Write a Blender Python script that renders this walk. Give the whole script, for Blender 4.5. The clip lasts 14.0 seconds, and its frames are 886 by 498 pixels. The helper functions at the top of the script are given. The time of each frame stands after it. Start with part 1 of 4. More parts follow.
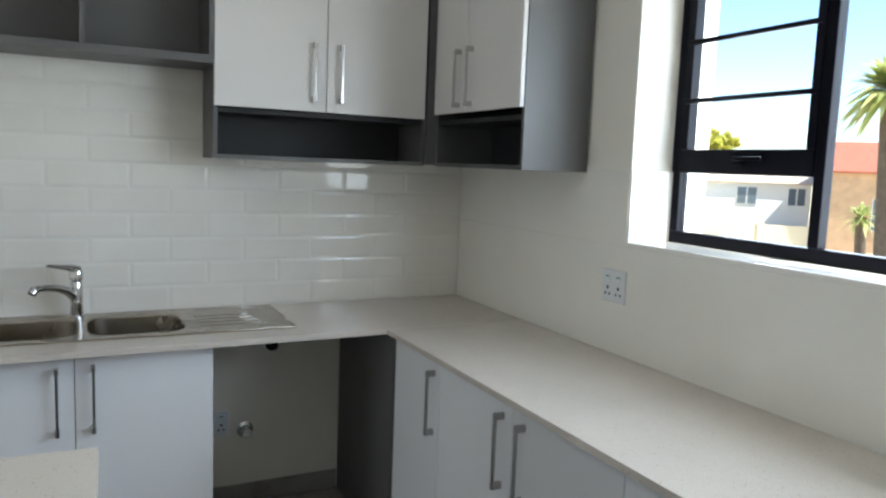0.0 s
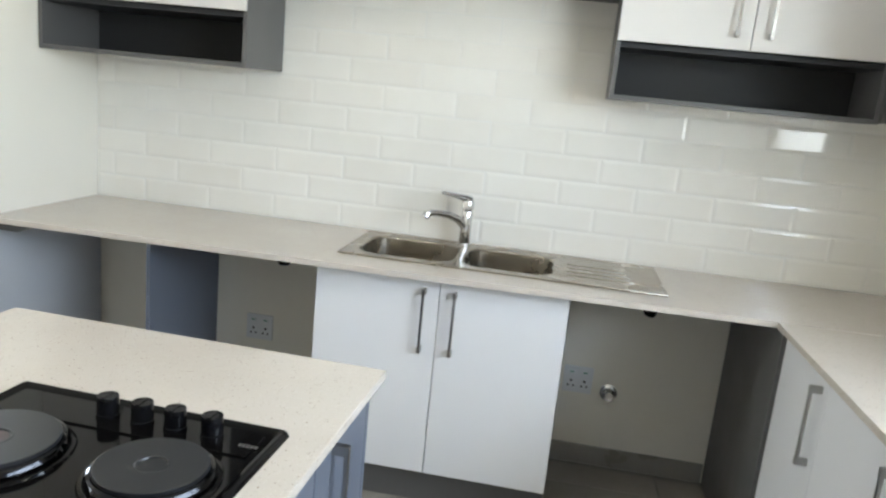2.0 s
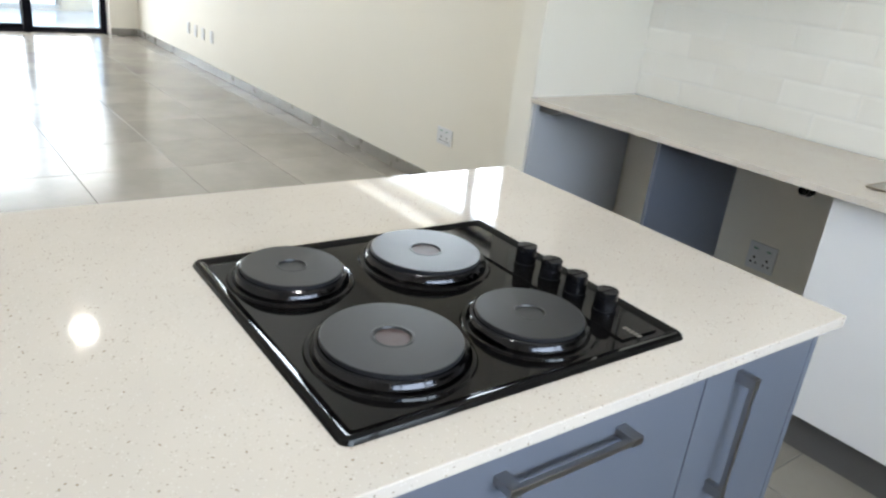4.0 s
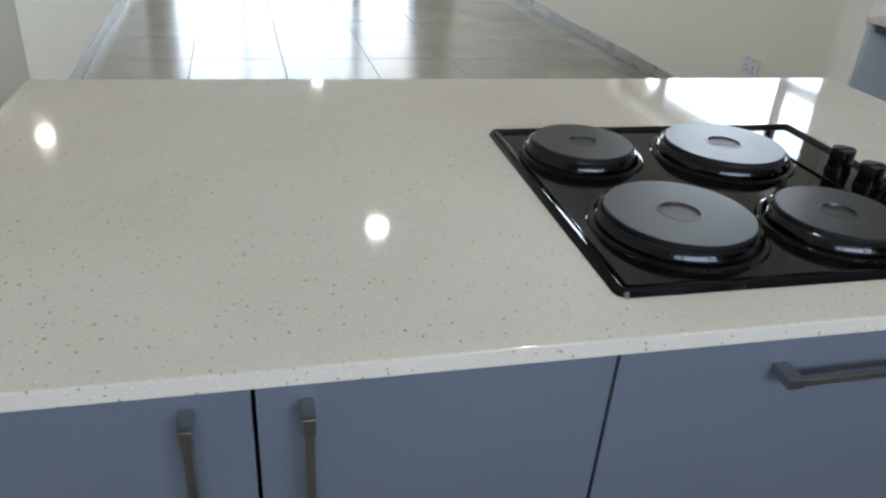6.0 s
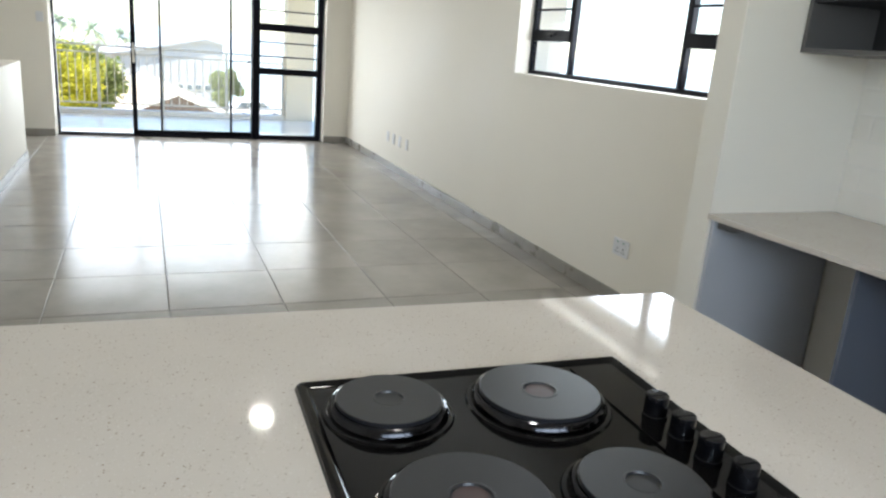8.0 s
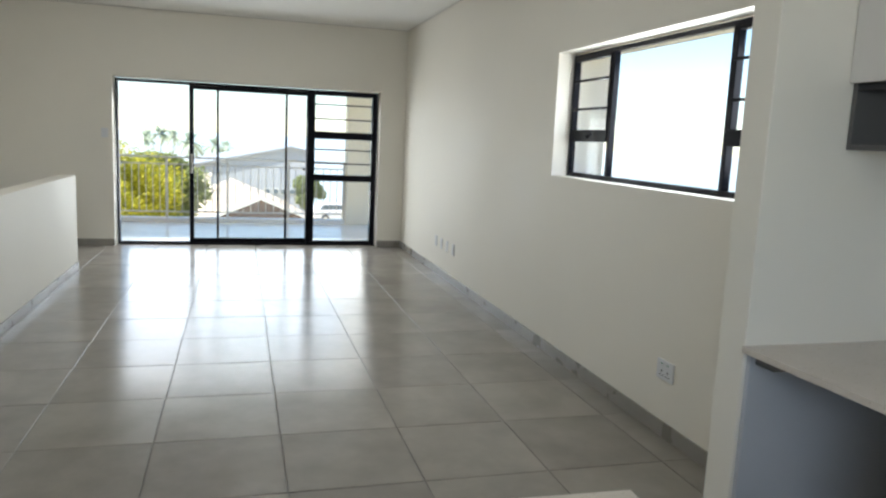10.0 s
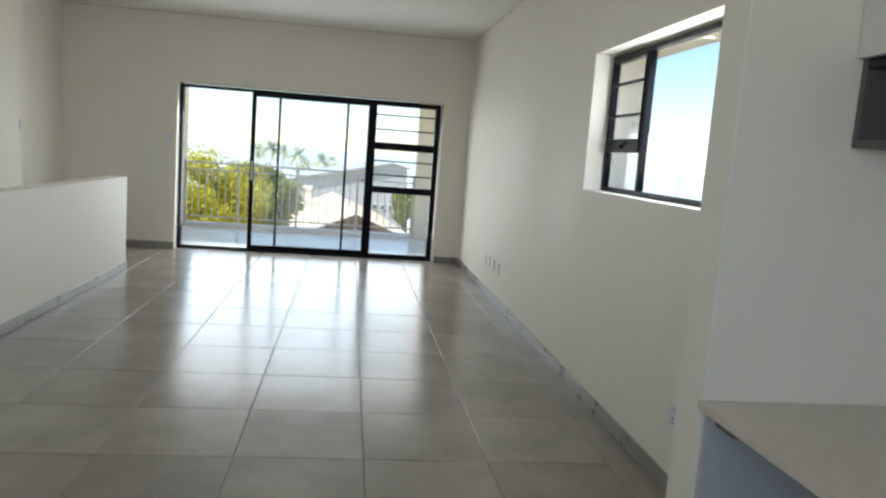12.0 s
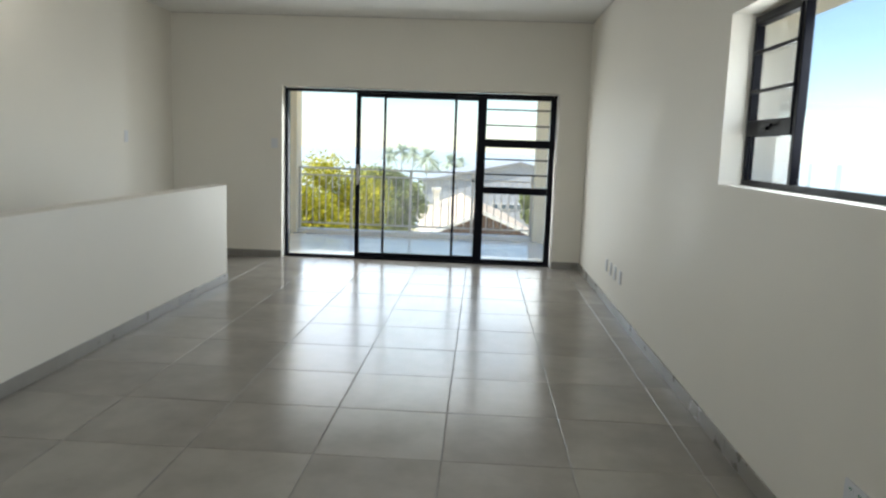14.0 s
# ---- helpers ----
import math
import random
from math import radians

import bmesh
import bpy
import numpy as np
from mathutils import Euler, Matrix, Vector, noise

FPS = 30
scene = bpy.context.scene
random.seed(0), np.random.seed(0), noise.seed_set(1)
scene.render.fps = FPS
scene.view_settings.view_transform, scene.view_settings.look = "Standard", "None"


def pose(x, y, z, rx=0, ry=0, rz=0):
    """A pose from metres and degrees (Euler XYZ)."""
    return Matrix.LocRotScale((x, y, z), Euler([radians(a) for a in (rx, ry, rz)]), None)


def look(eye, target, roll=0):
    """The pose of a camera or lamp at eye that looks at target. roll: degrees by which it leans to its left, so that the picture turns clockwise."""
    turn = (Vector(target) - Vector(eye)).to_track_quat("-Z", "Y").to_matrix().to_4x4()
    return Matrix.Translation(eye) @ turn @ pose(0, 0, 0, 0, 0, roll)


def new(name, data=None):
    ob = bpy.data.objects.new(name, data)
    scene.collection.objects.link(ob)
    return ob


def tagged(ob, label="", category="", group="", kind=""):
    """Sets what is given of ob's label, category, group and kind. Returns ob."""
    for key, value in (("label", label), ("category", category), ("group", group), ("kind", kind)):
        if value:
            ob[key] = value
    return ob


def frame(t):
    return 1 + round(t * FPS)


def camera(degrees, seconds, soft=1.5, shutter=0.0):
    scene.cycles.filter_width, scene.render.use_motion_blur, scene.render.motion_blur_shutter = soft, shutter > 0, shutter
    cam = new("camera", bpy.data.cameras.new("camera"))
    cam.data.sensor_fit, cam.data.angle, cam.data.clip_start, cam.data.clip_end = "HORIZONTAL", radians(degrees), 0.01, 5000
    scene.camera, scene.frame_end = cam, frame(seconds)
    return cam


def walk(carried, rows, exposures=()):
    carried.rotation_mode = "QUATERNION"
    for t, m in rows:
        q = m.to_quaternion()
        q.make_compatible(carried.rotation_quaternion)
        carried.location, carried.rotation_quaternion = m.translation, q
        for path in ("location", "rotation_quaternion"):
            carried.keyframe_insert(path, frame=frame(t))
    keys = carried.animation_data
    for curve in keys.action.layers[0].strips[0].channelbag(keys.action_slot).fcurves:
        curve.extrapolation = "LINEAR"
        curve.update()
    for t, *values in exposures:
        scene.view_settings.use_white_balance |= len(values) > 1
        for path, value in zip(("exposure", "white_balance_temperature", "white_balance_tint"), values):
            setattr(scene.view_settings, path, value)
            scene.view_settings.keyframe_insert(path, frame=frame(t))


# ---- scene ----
cam = camera(62.5, 14.0, 2.4)
SKY = 0.135
DOOR_W, NORTH_W, EAST_W = 37.0, 16.0, 22.0
EXPOSURES = [(0, 1.37, 6000, 8), (1.5, 2.09, 6300, 8), (2.5, 2.34, 6280, 8), (4, 2.16, 6260, 9), (5.2, 1.65, 6200, 8), (6.5, 1.3, 6050, 7),
             (7.5, 1.66, 6250, 9), (9, 1.32, 6270, 9), (11.5, 0.9, 6250, 7), (14, 0.81, 6250, 7)]
PATH = [
    (0, (0.144, 0.298, 1.536), (1.037, 2.073, 1.311), 2.2),
    (0.5, (0.252, 0.327, 1.565), (0.893, 2.205, 1.319), 1.9),
    (1, (0.378, 0.363, 1.573), (0.647, 2.324, 1.286), 2.5),
    (1.1, (0.389, 0.359, 1.568), (0.601, 2.326, 1.275), 2.5),
    (1.5, (0.433, 0.431, 1.534), (0.413, 2.4, 1.183), 4.0),
    (2, (0.48, 0.525, 1.504), (0.191, 2.458, 1.082), 5.7),
    (2.5, (0.505, 0.587, 1.487), (-0.029, 2.451, 0.996), 6.7),
    (3, (0.533, 0.64, 1.46), (-0.385, 2.315, 0.867), 7.0),
    (3.5, (0.579, 0.682, 1.441), (-0.632, 2.125, 0.767), 6.9),
    (4, (0.611, 0.701, 1.41), (-0.828, 1.871, 0.66), 6.6),
    (4.2, (0.616, 0.702, 1.397), (-0.879, 1.782, 0.622), 6.6),
    (6.3, (0.663, 0.662, 1.325), (-1.021, 1.145, 0.359), 3.9),
    (6.5, (0.67, 0.685, 1.325), (-0.996, 1.226, 0.36), 3.8),
    (7, (0.69, 0.77, 1.359), (-0.956, 1.504, 0.491), 4.3),
    (7.5, (0.662, 0.814, 1.407), (-1.035, 1.61, 0.71), 5.2),
    (8, (0.586, 0.849, 1.441), (-1.189, 1.596, 0.902), 4.6),
    (8.5, (0.503, 0.914, 1.449), (-1.325, 1.593, 1.008), 4.2),
    (9, (0.396, 1.050, 1.487), (-1.478, 1.650, 1.130), 2.7),
    (9.2, (0.362, 1.105, 1.495), (-1.521, 1.688, 1.155), 2.3),
    (11.3, (0.193, 1.763, 1.434), (-1.748, 2.182, 1.194), 4.8),
    (11.5, (0.137, 1.841, 1.424), (-1.813, 2.215, 1.18), 4.6),
    (12, (0.024, 1.982, 1.43), (-1.942, 2.247, 1.173), 4.3),
    (12.5, (-0.078, 2.071, 1.433), (-2.053, 2.242, 1.167), 3.8),
    (13, (-0.232, 2.188, 1.424), (-2.213, 2.241, 1.149), 3.0),
    (13.5, (-0.437, 2.232, 1.407), (-2.418, 2.205, 1.132), 2.5),
    (14, (-0.674, 2.247, 1.418), (-2.652, 2.152, 1.14), 2.0),
]
walk(cam, [(t, look(eye, target, roll)) for t, eye, target, roll in PATH], EXPOSURES)

# ---- light ----
world = bpy.data.worlds.new("sky")
scene.world = world
world.use_nodes = True
wn = world.node_tree.nodes
sky = wn.new("ShaderNodeTexSky")
sky.sky_type, sky.sun_disc = "NISHITA", False
sky.sun_elevation, sky.sun_rotation = radians(58), radians(153)
sky.dust_density, sky.ozone_density = 0.15, 3.5
world.node_tree.links.new(sky.outputs[0], wn["Background"].inputs[0])
wn["Background"].inputs[1].default_value = SKY
sun_data = bpy.data.lights.new("sun", "SUN")
sun_data.energy, sun_data.angle, sun_data.color = 5.0, radians(0.5), (1.0, 0.95, 0.86)
sun = new("sun", sun_data)
sun.matrix_world = look((3.65, -7.15, 12.85), (0, 0, 0))


def window_light(name, m, w, h, watts, tint):
    d = bpy.data.lights.new(name, "AREA")
    d.shape, d.size, d.size_y, d.energy, d.color = "RECTANGLE", w, h, watts, tint
    new(name, d).matrix_world = m


window_light("door_daylight", look((-9.95, 1.48, 1.06), (0, 1.48, -4.3)), 3.2, 1.9, DOOR_W, (0.975, 0.985, 0.98))
window_light("north_daylight", look((-3.32, 3.68, 1.70), (-3.32, 0, 1.70)), 2.0, 0.60, NORTH_W, (0.95, 0.98, 1.0))
window_light("east_daylight", look((2.22, 1.08, 1.76), (0, 1.08, 1.76)), 2.25, 0.88, EAST_W, (0.88, 0.95, 1.0))


# ---- materials ----
def mat(name):
    m = bpy.data.materials.new(name)
    m.use_nodes = True
    t = m.node_tree
    return m, t, t.nodes["Principled BSDF"]


def noise_tex(t, scale, detail=4.0, rough=0.55, coords="Object"):
    tc = t.nodes.new("ShaderNodeTexCoord")
    n = t.nodes.new("ShaderNodeTexNoise")
    n.inputs["Scale"].default_value, n.inputs["Detail"].default_value, n.inputs["Roughness"].default_value = scale, detail, rough
    t.links.new(tc.outputs[coords], n.inputs["Vector"])
    return n


def ramp(t, fac, stops):
    r = t.nodes.new("ShaderNodeValToRGB")
    while len(r.color_ramp.elements) < len(stops):
        r.color_ramp.elements.new(0.5)
    for e, (p, c) in zip(r.color_ramp.elements, stops):
        e.position, e.color = p, (*c, 1) if len(c) == 3 else c
    t.links.new(fac, r.inputs[0])
    return r.outputs[0]


def bump(t, height, strength, distance, b):
    n = t.nodes.new("ShaderNodeBump")
    n.inputs["Strength"].default_value, n.inputs["Distance"].default_value = strength, distance
    t.links.new(height, n.inputs["Height"])
    t.links.new(n.outputs[0], b.inputs["Normal"])


def surface(name, c, rough=0.5, metal=0.0, vary=0.06, scale=3.0, grain=120.0, relief=0.1, rough_vary=0.08, coat=0.0, spec=0.5):
    """Paint, board, stone or metal: a colour that drifts at two scales, uneven gloss and a fine relief."""
    m, t, b = mat(name)
    big, fine = noise_tex(t, scale), noise_tex(t, grain, 3.0)
    mix = t.nodes.new("ShaderNodeMath")
    mix.operation, mix.inputs[1].default_value = "MULTIPLY_ADD", 0.35
    t.links.new(fine.outputs[0], mix.inputs[0])
    t.links.new(big.outputs[0], mix.inputs[2])
    lo, hi = [max(0, v * (1 - vary)) for v in c], [min(1, v * (1 + vary)) for v in c]
    t.links.new(ramp(t, mix.outputs[0], [(0.4, lo), (0.95, hi)]), b.inputs["Base Color"])
    r = t.nodes.new("ShaderNodeMapRange")
    r.inputs[1].default_value, r.inputs[2].default_value = 0.3, 0.7
    r.inputs[3].default_value, r.inputs[4].default_value = max(0.02, rough - rough_vary), min(1, rough + rough_vary)
    t.links.new(big.outputs[0], r.inputs[0])
    t.links.new(r.outputs[0], b.inputs["Roughness"])
    b.inputs["Metallic"].default_value = metal
    b.inputs["Coat Weight"].default_value = coat
    if relief:
        bump(t, fine.outputs[0], relief, 0.001, b)
    b.inputs["Specular IOR Level"].default_value = spec
    return m


def quartz():
    m, t, b = mat("quartz_worktop")
    tc = t.nodes.new("ShaderNodeTexCoord")
    cols = noise_tex(t, 5.0)
    base = ramp(t, cols.outputs[0], [(0.3, (0.60, 0.545, 0.482)), (0.7, (0.635, 0.58, 0.517))])
    prev = base
    for scale, share, thr, col in ((165, 0.09, 0.14, (0.35, 0.28, 0.21)), (250, 0.15, 0.15, (0.46, 0.40, 0.33)), (330, 0.16, 0.17, (0.70, 0.66, 0.61))):
        v = t.nodes.new("ShaderNodeTexVoronoi")
        v.inputs["Scale"].default_value = scale
        warp = t.nodes.new("ShaderNodeVectorMath")
        warp.operation = "MULTIPLY_ADD"
        warp.inputs[1].default_value = (0.006, 0.006, 0.006)
        t.links.new(noise_tex(t, 190.0, 2.0).outputs["Color"], warp.inputs[0])
        t.links.new(tc.outputs["Object"], warp.inputs[2])
        t.links.new(warp.outputs[0], v.inputs["Vector"])
        v.inputs["Randomness"].default_value = 1.0
        pick = t.nodes.new("ShaderNodeSeparateColor")
        t.links.new(v.outputs["Color"], pick.inputs[0])
        some = t.nodes.new("ShaderNodeMath")
        some.operation, some.inputs[1].default_value = "LESS_THAN", share
        t.links.new(pick.outputs[0], some.inputs[0])
        near = t.nodes.new("ShaderNodeMath")
        near.operation, near.inputs[1].default_value = "LESS_THAN", thr * 1.9
        t.links.new(v.outputs["Distance"], near.inputs[0])
        both = t.nodes.new("ShaderNodeMath")
        both.operation = "MULTIPLY"
        t.links.new(some.outputs[0], both.inputs[0])
        t.links.new(near.outputs[0], both.inputs[1])
        mx = t.nodes.new("ShaderNodeMix")
        mx.data_type = "RGBA"
        t.links.new(both.outputs[0], mx.inputs[0])
        t.links.new(prev, mx.inputs[6])
        mx.inputs[7].default_value = (*col, 1)
        prev = mx.outputs[2]
    t.links.new(prev, b.inputs["Base Color"])
    b.inputs["Roughness"].default_value = 0.065
    return m


def tile_material(name, lo, hi, rough, cloud, relief, spec=0.5):
    """Glazed or polished tile: each piece a little different."""
    m, t, b = mat(name)
    info = t.nodes.new("ShaderNodeObjectInfo")
    n = noise_tex(t, cloud, 6.0, 0.6)
    mv = t.nodes.new("ShaderNodeVectorMath")
    tc = t.nodes.new("ShaderNodeTexCoord")
    mv.operation = "ADD"
    shift = t.nodes.new("ShaderNodeVectorMath")
    shift.operation = "SCALE"
    shift.inputs[0].default_value, = ((7.0, 3.0, 5.0),)
    t.links.new(info.outputs["Random"], shift.inputs["Scale"])
    t.links.new(tc.outputs["Object"], mv.inputs[0])
    t.links.new(shift.outputs[0], mv.inputs[1])
    t.links.new(mv.outputs[0], n.inputs["Vector"])
    add = t.nodes.new("ShaderNodeMath")
    add.operation, add.inputs[1].default_value = "MULTIPLY_ADD", 0.25
    t.links.new(info.outputs["Random"], add.inputs[0])
    t.links.new(n.outputs[0], add.inputs[2])
    t.links.new(ramp(t, add.outputs[0], [(0.4, lo), (0.85, hi)]), b.inputs["Base Color"])
    r = t.nodes.new("ShaderNodeMapRange")
    r.inputs[1].default_value, r.inputs[2].default_value = 0.3, 0.7
    r.inputs[3].default_value, r.inputs[4].default_value = rough * 0.8, rough * 1.25
    t.links.new(n.outputs[0], r.inputs[0])
    t.links.new(r.outputs[0], b.inputs["Roughness"])
    b.inputs["Specular IOR Level"].default_value = spec
    if relief:
        w = noise_tex(t, 9.0, 2.0)
        bump(t, w.outputs[0], relief, 0.01, b)
    return m


def glass(name="window_glass", film=0.0):
    """Clear pane with glancing gloss; a film of salt and dust scatters a little light."""
    m, t, b = mat(name)
    t.nodes.remove(b)
    tr, gl, mx, lw, pw = (t.nodes.new("ShaderNode" + k) for k in ("BsdfTransparent", "BsdfGlossy", "MixShader", "LayerWeight", "Math"))
    tr.inputs[0].default_value = (0.97, 0.98, 0.98, 1)
    gl.inputs["Roughness"].default_value = 0.01
    lw.inputs[0].default_value = 0.5
    pw.operation, pw.inputs[1].default_value = "POWER", 5.0
    t.links.new(lw.outputs["Facing"], pw.inputs[0])
    t.links.new(pw.outputs[0], mx.inputs[0])
    t.links.new(tr.outputs[0], mx.inputs[1])
    t.links.new(gl.outputs[0], mx.inputs[2])
    t.links.new(mx.outputs[0], t.nodes["Material Output"].inputs[0])
    if film:
        dust, over = t.nodes.new("ShaderNodeBsdfTranslucent"), t.nodes.new("ShaderNodeMixShader")
        dust.inputs[0].default_value = (0.9, 0.9, 0.88, 1)
        smear = t.nodes.new("ShaderNodeMapRange")
        smear.inputs[1].default_value, smear.inputs[2].default_value = 0.3, 0.7
        smear.inputs[3].default_value, smear.inputs[4].default_value = film * 0.8, film * 1.2
        t.links.new(noise_tex(t, 2.5).outputs[0], smear.inputs[0])
        t.links.new(smear.outputs[0], over.inputs[0])
        t.links.new(mx.outputs[0], over.inputs[1])
        t.links.new(dust.outputs[0], over.inputs[2])
        t.links.new(over.outputs[0], t.nodes["Material Output"].inputs[0])
    return m


def emitter(name, c, strength):
    m, t, b = mat(name)
    b.inputs["Emission Color"].default_value, b.inputs["Emission Strength"].default_value = (*c, 1), strength
    return m


WALL = surface("cream_wall_paint", (0.80, 0.765, 0.69), 0.62, vary=0.025, scale=0.9, grain=260, relief=0.25)
CEIL = surface("white_ceiling_paint", (0.82, 0.81, 0.78), 0.8, vary=0.02, scale=0.8, grain=200, relief=0.2)
WHITE_BOARD = surface("white_gloss_board", (0.82, 0.82, 0.84), 0.34, vary=0.012, scale=1.2, relief=0.02, rough_vary=0.015)
UPPER_BOARD = surface("upper_door_board", (0.69, 0.665, 0.645), 0.33, vary=0.012, scale=1.2, relief=0.02, rough_vary=0.015)
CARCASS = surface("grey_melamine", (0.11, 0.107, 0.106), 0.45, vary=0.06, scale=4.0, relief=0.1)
SLATE = surface("blue_grey_board", (0.127, 0.142, 0.181), 0.38, vary=0.03, scale=2.5, relief=0.04, rough_vary=0.03)
# blue-grey shade of the short wall's lower part, put into a board colour
SHADE_BOARD = surface("wall_shade_board", (0.52, 0.535, 0.57), 0.4, vary=0.04, scale=2.5, relief=0.06)
# niche back and shelf: set darker than the carcass board
NICHE = surface("dark_niche_board", (0.030, 0.030, 0.032), 0.55, vary=0.08, scale=4.0, relief=0.1, spec=0.3)
QUARTZ = quartz()
STEEL = surface("brushed_steel", (0.37, 0.335, 0.285), 0.24, 1.0, vary=0.06, scale=6, grain=300, relief=0.12)
CHROME = surface("chrome", (0.72, 0.72, 0.73), 0.07, 1.0, vary=0.01, relief=0, rough_vary=0.01)
HANDLE = surface("satin_nickel", (0.40, 0.39, 0.38), 0.30, 1.0, vary=0.015, scale=5, relief=0.0, rough_vary=0.01)
BRIGHT_HANDLE = surface("polished_nickel", (0.55, 0.54, 0.53), 0.22, 1.0, vary=0.015, scale=5, relief=0.0, rough_vary=0.01)
ENAMEL = surface("black_enamel", (0.004, 0.0036, 0.0036), 0.05, vary=0.15, scale=6, grain=200, relief=0.0, rough_vary=0.02, spec=0.16)
PLATE = surface("cast_iron_plate", (0.013, 0.014, 0.017), 0.32, 0.12, vary=0.12, scale=25, grain=240, relief=0.08, rough_vary=0.02, spec=0.5)
RED_DOT = surface("red_dot_paint", (0.055, 0.031, 0.030), 0.5, vary=0.2, scale=60)
KNOB = surface("black_plastic", (0.004, 0.004, 0.005), 0.13, vary=0.1, relief=0.0, rough_vary=0.02, spec=0.2)
FRAME = surface("charcoal_aluminium", (0.004, 0.004, 0.008), 0.42, 0.0, vary=0.1, scale=8, relief=0.08, spec=0.1)
PLASTIC = surface("white_plastic", (0.70, 0.71, 0.73), 0.35, vary=0.02, relief=0.03)
SLOT = surface("dark_slot", (0.02, 0.02, 0.02), 0.6, vary=0.1)
GROUT = surface("grey_grout", (0.20, 0.19, 0.175), 0.85, vary=0.15, scale=8, grain=300, relief=0.3)
WGROUT = surface("white_grout", (0.76, 0.75, 0.72), 0.7, vary=0.05, scale=8, relief=0.2)
FLOOR_TILE = tile_material("polished_grey_tile", (0.225, 0.205, 0.18), (0.305, 0.283, 0.25), 0.19, 2.6, 0.02, 0.31)
SKIRT = tile_material("grey_skirting_tile", (0.24, 0.225, 0.20), (0.30, 0.285, 0.26), 0.3, 4.0, 0.0)
WALL_TILE = tile_material("white_glazed_tile", (0.80, 0.77, 0.715), (0.85, 0.825, 0.775), 0.055, 3.0, 0.02)
BALCONY_TILE = tile_material("pale_balcony_tile", (0.88, 0.86, 0.82), (0.93, 0.91, 0.87), 0.20, 2.0, 0.0, 1.0)
RENDER_OUT = surface("cream_render", (0.80, 0.73, 0.59), 0.9, vary=0.06, scale=1.0, relief=0.4)
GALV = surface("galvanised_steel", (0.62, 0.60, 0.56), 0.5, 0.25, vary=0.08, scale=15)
GLASS = glass()
HAZY_GLASS = glass("hazy_door_glass", 0.009)


# ---- building helpers ----
def box(bm, x0, x1, y0, y1, z0, z1, bevel=0.0, segs=2):
    r = bmesh.ops.create_cube(bm, size=1.0, matrix=Matrix.Translation(((x0 + x1) / 2, (y0 + y1) / 2, (z0 + z1) / 2)) @ Matrix.Diagonal((abs(x1 - x0), abs(y1 - y0), abs(z1 - z0), 1)))
    if bevel:
        edges = {e for v in r["verts"] for e in v.link_edges}
        bmesh.ops.bevel(bm, geom=list(edges), offset=bevel, segments=segs, affect="EDGES", profile=0.5)
    return bm


def boxes(*rows, bevel=0.0):
    bm = bmesh.new()
    for r in rows:
        box(bm, *r, bevel=bevel)
    return bm


def cyl(bm, r0, r1, z0, z1, seg=32, m=None, caps=True):
    bmesh.ops.create_cone(bm, cap_ends=caps, segments=seg, radius1=r0, radius2=r1, depth=z1 - z0, matrix=(m or Matrix()) @ Matrix.Translation((0, 0, (z0 + z1) / 2)))
    return bm


def lathe(bm, profile, seg=40, m=None):
    """Turns a profile of (radius, height) about z."""
    m = m or Matrix()
    rings = []
    for r, z in profile:
        rings.append([bm.verts.new(m @ Vector((r * math.cos(2 * math.pi * k / seg), r * math.sin(2 * math.pi * k / seg), z))) for k in range(seg)])
    for a, b in zip(rings, rings[1:]):
        for k in range(seg):
            bm.faces.new((a[k], a[(k + 1) % seg], b[(k + 1) % seg], b[k]))
    bm.faces.new(rings[0][::-1])
    bm.faces.new(rings[-1])
    return bm


def tube(bm, pts, r, seg=18):
    """A pipe along points; r may be one radius or one for each point."""
    rs = r if isinstance(r, (list, tuple)) else [r] * len(pts)
    pts = [Vector(p) for p in pts]
    rings, side = [], None
    for i, p in enumerate(pts):
        d = (pts[min(i + 1, len(pts) - 1)] - pts[max(i - 1, 0)]).normalized()
        side = (side - d * side.dot(d)).normalized() if side else d.orthogonal().normalized()
        up = d.cross(side)
        rings.append([bm.verts.new(p + rs[i] * (math.cos(2 * math.pi * k / seg) * side + math.sin(2 * math.pi * k / seg) * up)) for k in range(seg)])
    for a, b in zip(rings, rings[1:]):
        for k in range(seg):
            bm.faces.new((a[k], a[(k + 1) % seg], b[(k + 1) % seg], b[k]))
    bm.faces.new(rings[0][::-1])
    bm.faces.new(rings[-1])
    return bm


def mesh_of(name, bm, material, smooth=True):
    bmesh.ops.recalc_face_normals(bm, faces=bm.faces)
    me = bpy.data.meshes.new(name)
    bm.to_mesh(me)
    bm.free()
    me.materials.append(material)
    if smooth:
        me.polygons.foreach_set("use_smooth", [True] * len(me.polygons))
        me.set_sharp_from_angle(angle=radians(21))
    return me


def part(name, bm, material, parent, label="", m=None):
    ob = new(name, mesh_of(name, bm, material))
    ob.parent = parent
    if m is not None:
        ob.matrix_basis = m
    return tagged(ob, label)


def thing(name, m, label, category, group=""):
    ob = new(name)
    ob.empty_display_size = 0.1
    ob.matrix_basis = m
    return tagged(ob, label, category, group)


def solid(name, bm, material, label, category, group="", kind="", m=None):
    ob = new(name, mesh_of(name, bm, material))
    if m is not None:
        ob.matrix_basis = m
    return tagged(ob, label, category, group, kind)


def setting(name, bm, material, label, category):
    return solid(name, bm, material, label, category, kind="structure")


